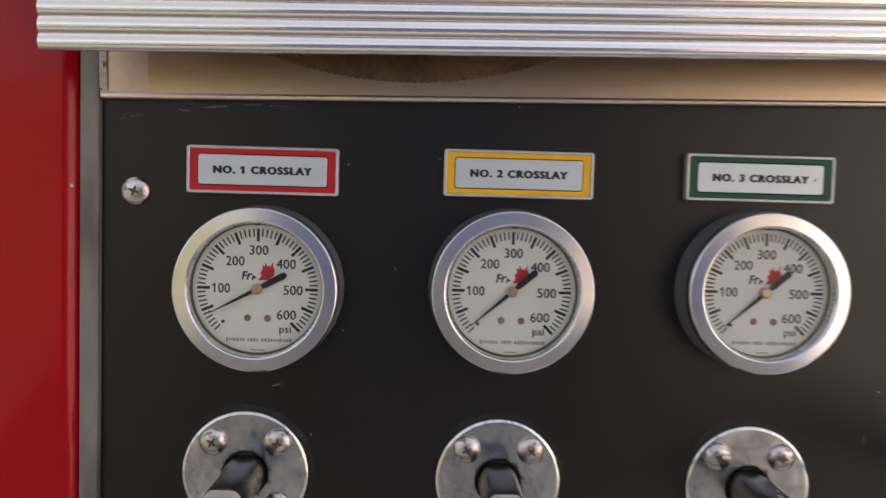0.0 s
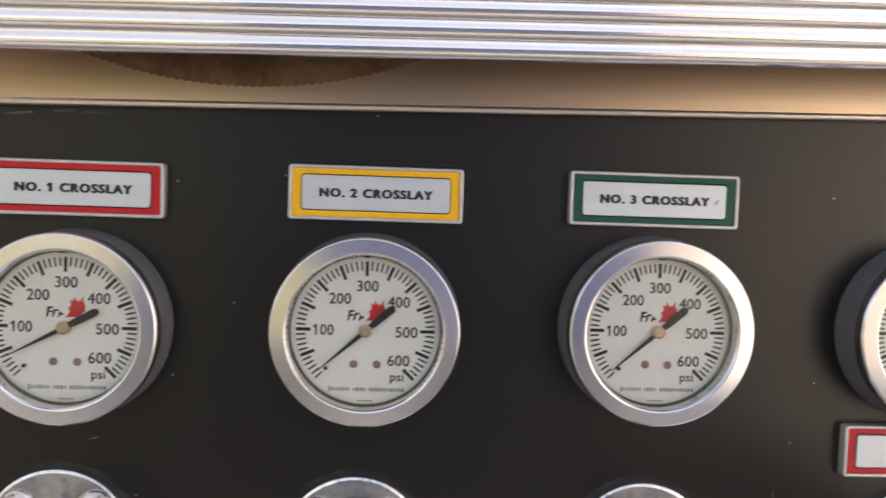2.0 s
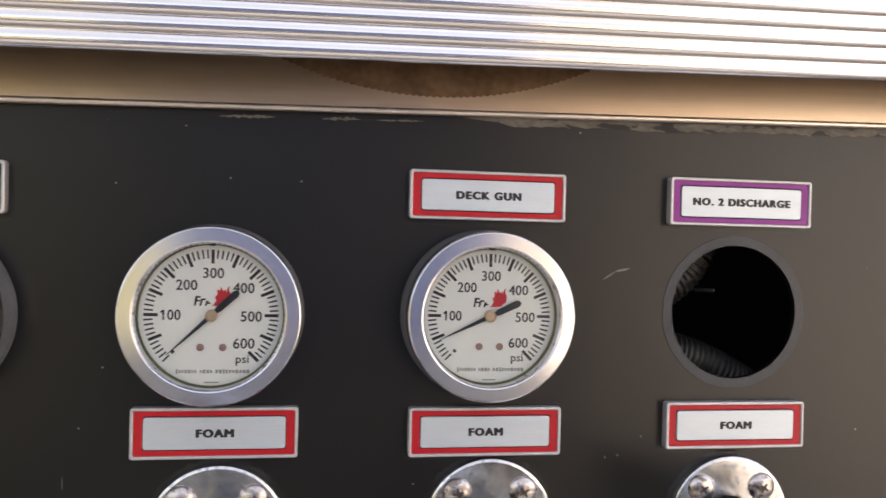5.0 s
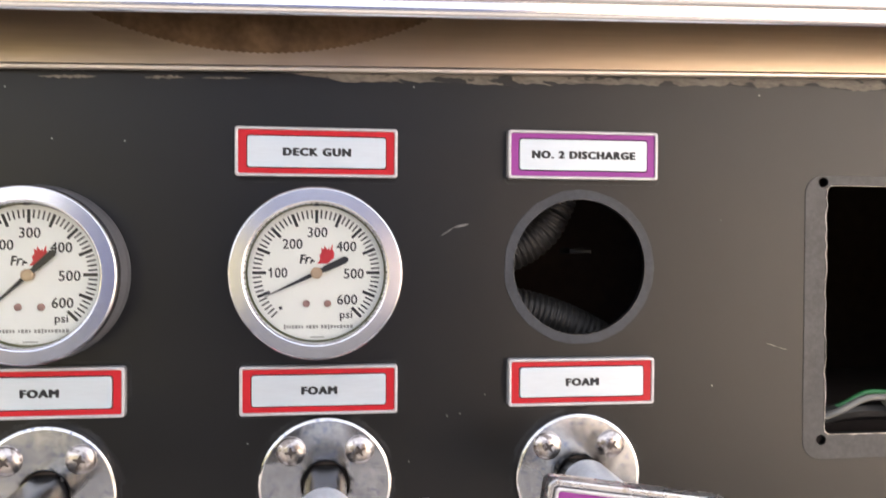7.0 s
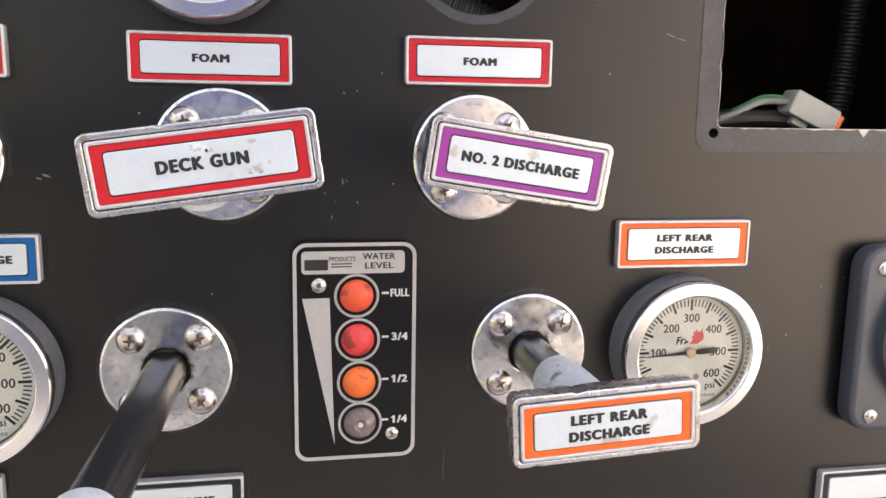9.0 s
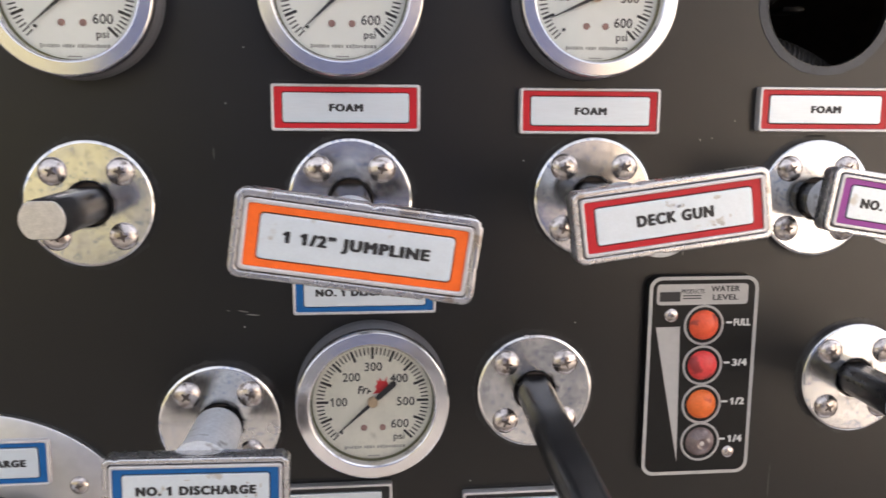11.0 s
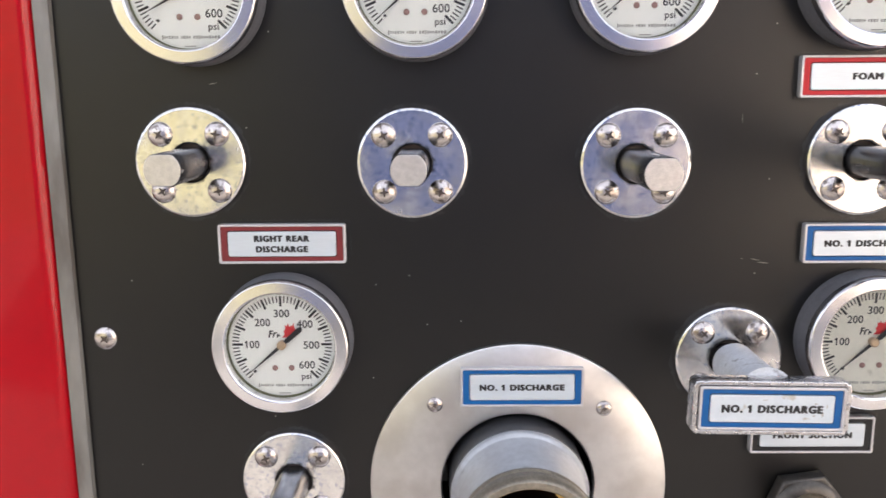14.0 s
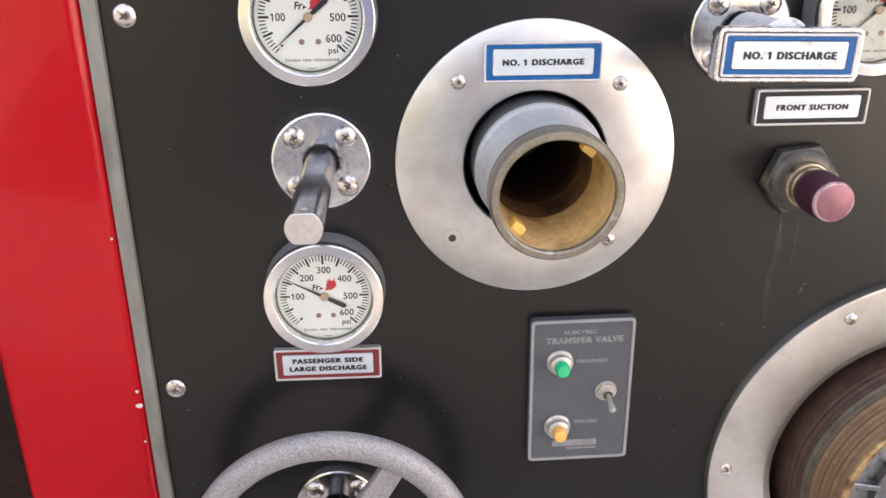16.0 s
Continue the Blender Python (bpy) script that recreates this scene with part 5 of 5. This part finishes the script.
for i, (sx, sz) in enumerate(((1, 1), (-1, 1), (-1, -1), (1, -1))):
    add_screw(wf, sx * 0.0187, sz * 0.0187, 0.0050, 0.0082, 0.0043, 23 * i)

# ---------------------------------------------------------------- large intake
BX, BZ = 0.4840, 0.8220
big = thing("intake_ring", BX - 0.0060, 0.0, BZ + 0.0042, "large round stainless ring round the suction intake", "trim ring")
big_plate = part("ring_plate", lathe([(0.1262, -0.004), (0.1262, 0.0034), (0.1276, 0.0060), (0.1330, 0.0078), (0.1345, 0.0084), (0.1822, 0.0084), (0.1830, 0.0084), (0.1840, 0.0080), (0.1843, 0.0072), (0.1843, 0.0)], 160), STEEL, big, "brushed stainless ring")
for a in range(-1, 359, 60):
    add_screw(big_plate, 0.1695 * math.cos(radians(a)), 0.1695 * math.sin(radians(a)), 0.0084, 0.0056, 0.0030, a)
intake = thing("suction_intake", BX, BASE, BZ, "rusty bronze threaded suction intake with grey cap inside", "intake")
part("body", lathe([(0.1203, -0.10), (0.1203, 0.0040), (0.1190, 0.0090), (0.1152, 0.0110)], 128), RUST, intake, "rust brown body")
for i, (m, text) in enumerate(((RUST, "rust stained thread"), (OLIVE_THREAD, "olive brown thread"), (THREAD, "brown bronze thread"), (THREAD, "brown bronze thread"), (THREAD, "brown bronze thread"))):
    r0, d0 = 0.1154 - 0.0040 * i, 0.0100 + 0.0078 * i
    part("thread", lathe([(r0 + 0.0012, d0), (r0 + 0.0014, d0 + 0.0020), (r0 - 0.0010, d0 + 0.0038), (r0 - 0.0014, d0 + 0.0058), (r0 - 0.0036, d0 + 0.0080)], 128), m, intake, text)
part("edge", lathe([(0.0955, 0.0490), (0.0952, 0.0520), (0.0938, 0.0532), (0.0905, 0.0530), (0.0895, 0.0480), (0.0890, 0.0380)], 128), EDGE, intake, "bright bronze edge")
part("cap", lathe([(0.0892, 0.0420), (0.0850, 0.0400), (0.0835, 0.0440), (0.0780, 0.0450), (0.0760, 0.0380), (0.0620, 0.0370), (0.0600, 0.0430), (0.0, 0.0440)], 96), STRAINER, intake, "grey ribbed inner cap")
for a in range(0, 360, 24):
    part("rib", cached("cap_rib", lambda: shape([rect_pts(0.027, 0.005, 0.001, 0.0750, 0)], 0.012, 0.001, 0.036)), STRAINER, intake, "", pose(0, 0, 0, 0, -a, 0))

# ---------------------------------------------------------------- square instrument cover
cover = thing("instrument_cover", 0.9625, BASE, 1.2260, "dark grey square instrument cover with a raised disc", "cover")
part("base", shape([rect_pts(0.1230, 0.1250, 0.0150)], 0.0120 + BASE, 0.0034, -BASE), COVER, cover, "dark grey square base")
part("disc", lathe([(0.0480, 0.011), (0.0480, 0.0190), (0.0465, 0.0205), (0.0, 0.0210)], 72), COVER, cover, "raised round disc")
part("stud", lathe([(0.0042, 0.0200), (0.0042, 0.0250), (0.0030, 0.0262), (0, 0.0262)], 20), NICKEL, cover, "small stud", pose(-0.0330, 0, -0.0060))
part("printed_mark", block(0.0120, 0.0036, 0.0001, -0.0270, -0.0270, 0.0206, 0.0005, 0), WHITE_INK, cover)
for px, pz in ((-0.0465, 0.0480), (-0.0465, -0.0520), (0.0465, 0.0480), (0.0465, -0.0520)):
    add_screw(cover, px, pz, 0.0120, 0.0052, 0.0022, pz * 4000)

# ---------------------------------------------------------------- panel screws
for px, pz, a in ((-0.1555, 1.5060, 20), (-0.1580, 1.2220, 50), (-0.1600, 0.9270, 10)):
    ob = thing("panel_screw", px, 0.0, pz, "domed cross-head screw at the panel's edge", "screw", "panel screws")
    add_screw(ob, 0, 0, 0.0, 0.0084, 0.0036, a, "head")

# ---------------------------------------------------------------- wiring behind the cut-outs
tagged(part("wire_loom", tube(arc_path([(0.990, 0.12, 1.70), (0.982, 0.12, 1.55), (0.974, 0.12, 1.465), (0.965, 0.12, 1.375), (0.955, 0.12, 1.355)]), 0.0085, 12, 0.0016, 0.006), LOOM, None), "black corrugated wire loom hanging behind the cut-out", "wire loom")
conn = thing("wire_connector", 0.8765, -0.020 + BASE, 1.3730, "white wire connector darkened for shade, with an orange seal", "connector", tilt=-24)
part("shell", shape([rect_pts(0.0360, 0.0165, 0.002)], 0.016, 0.001, -0.014), CONNECTOR, conn, "white shell darkened for shade")
part("seal", shape([rect_pts(0.0060, 0.0130, 0.0015, 0.0195, 0)], 0.013, 0.001, -0.0125), ORANGE_SEAL, conn, "orange seal")
part("shell_latch", shape([rect_pts(0.0120, 0.0050, 0.001, -0.004, -0.0100)], 0.010, 0.001, -0.012), CONNECTOR, conn)
for m, name, pts, text in ((WIRE_GREEN, "wire", [(0.860, 0.028, 1.3815), (0.845, 0.030, 1.3815), (0.828, 0.03, 1.374), (0.80, 0.04, 1.360)], "green wire running from the connector"),
                           (WIRE_WHITE, "wire", [(0.860, 0.024, 1.3795), (0.842, 0.026, 1.379), (0.822, 0.025, 1.371), (0.79, 0.03, 1.358)], "white wire running from the connector"),
                           (LOOM, "wire", [(0.88, 0.03, 1.368), (0.84, 0.035, 1.369), (0.81, 0.03, 1.366), (0.78, 0.04, 1.350)], "black wire behind the cut-out")):
    tagged(part(name, tube(arc_path(pts), 0.0022 if m is not LOOM else 0.006, 10), m, None), text, "wire", "loose wires")
# pale block and thin strands added for bright spots in the gap
tagged(part("pipe_clip", box_mesh(0.0715, 0.0795, 0.058, 0.064, 1.0870, 1.1010, 0.001), CONNECTOR, None), "added pale block for the bright spot beside the outlet", "clip")
for k in range(3):
    tagged(part("wire", tube(arc_path([(0.056, 0.050 + 0.004 * k, 1.1150 + 0.003 * k), (0.069, 0.052, 1.1205 + 0.003 * k), (0.082, 0.054, 1.1255 + 0.003 * k)]), 0.0009, 8), BRASS, None), "thin added strand for orange glints behind the outlet ring", "wire", "loose wires")
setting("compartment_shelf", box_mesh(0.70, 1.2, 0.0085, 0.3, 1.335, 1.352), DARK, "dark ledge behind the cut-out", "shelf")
for pts, r in (([(0.655, 0.05, 1.56), (0.647, 0.05, 1.515), (0.630, 0.05, 1.482), (0.590, 0.05, 1.462)], 0.013), ([(0.60, 0.045, 1.440), (0.628, 0.045, 1.434), (0.655, 0.045, 1.424), (0.69, 0.05, 1.405)], 0.012)):
    tagged(part("hose_loom", tube(arc_path(pts), r, 16, 0.0010, 0.0034), LOOM, None), "black corrugated hose behind the empty gauge hole", "hose", "hoses behind the panel")
setting("compartment_bracket", box_mesh(0.668, 0.684, 0.10, 0.125, 1.4690, 1.4730, 0.001), LOOM, "small dark bracket behind the empty gauge hole", "bracket")
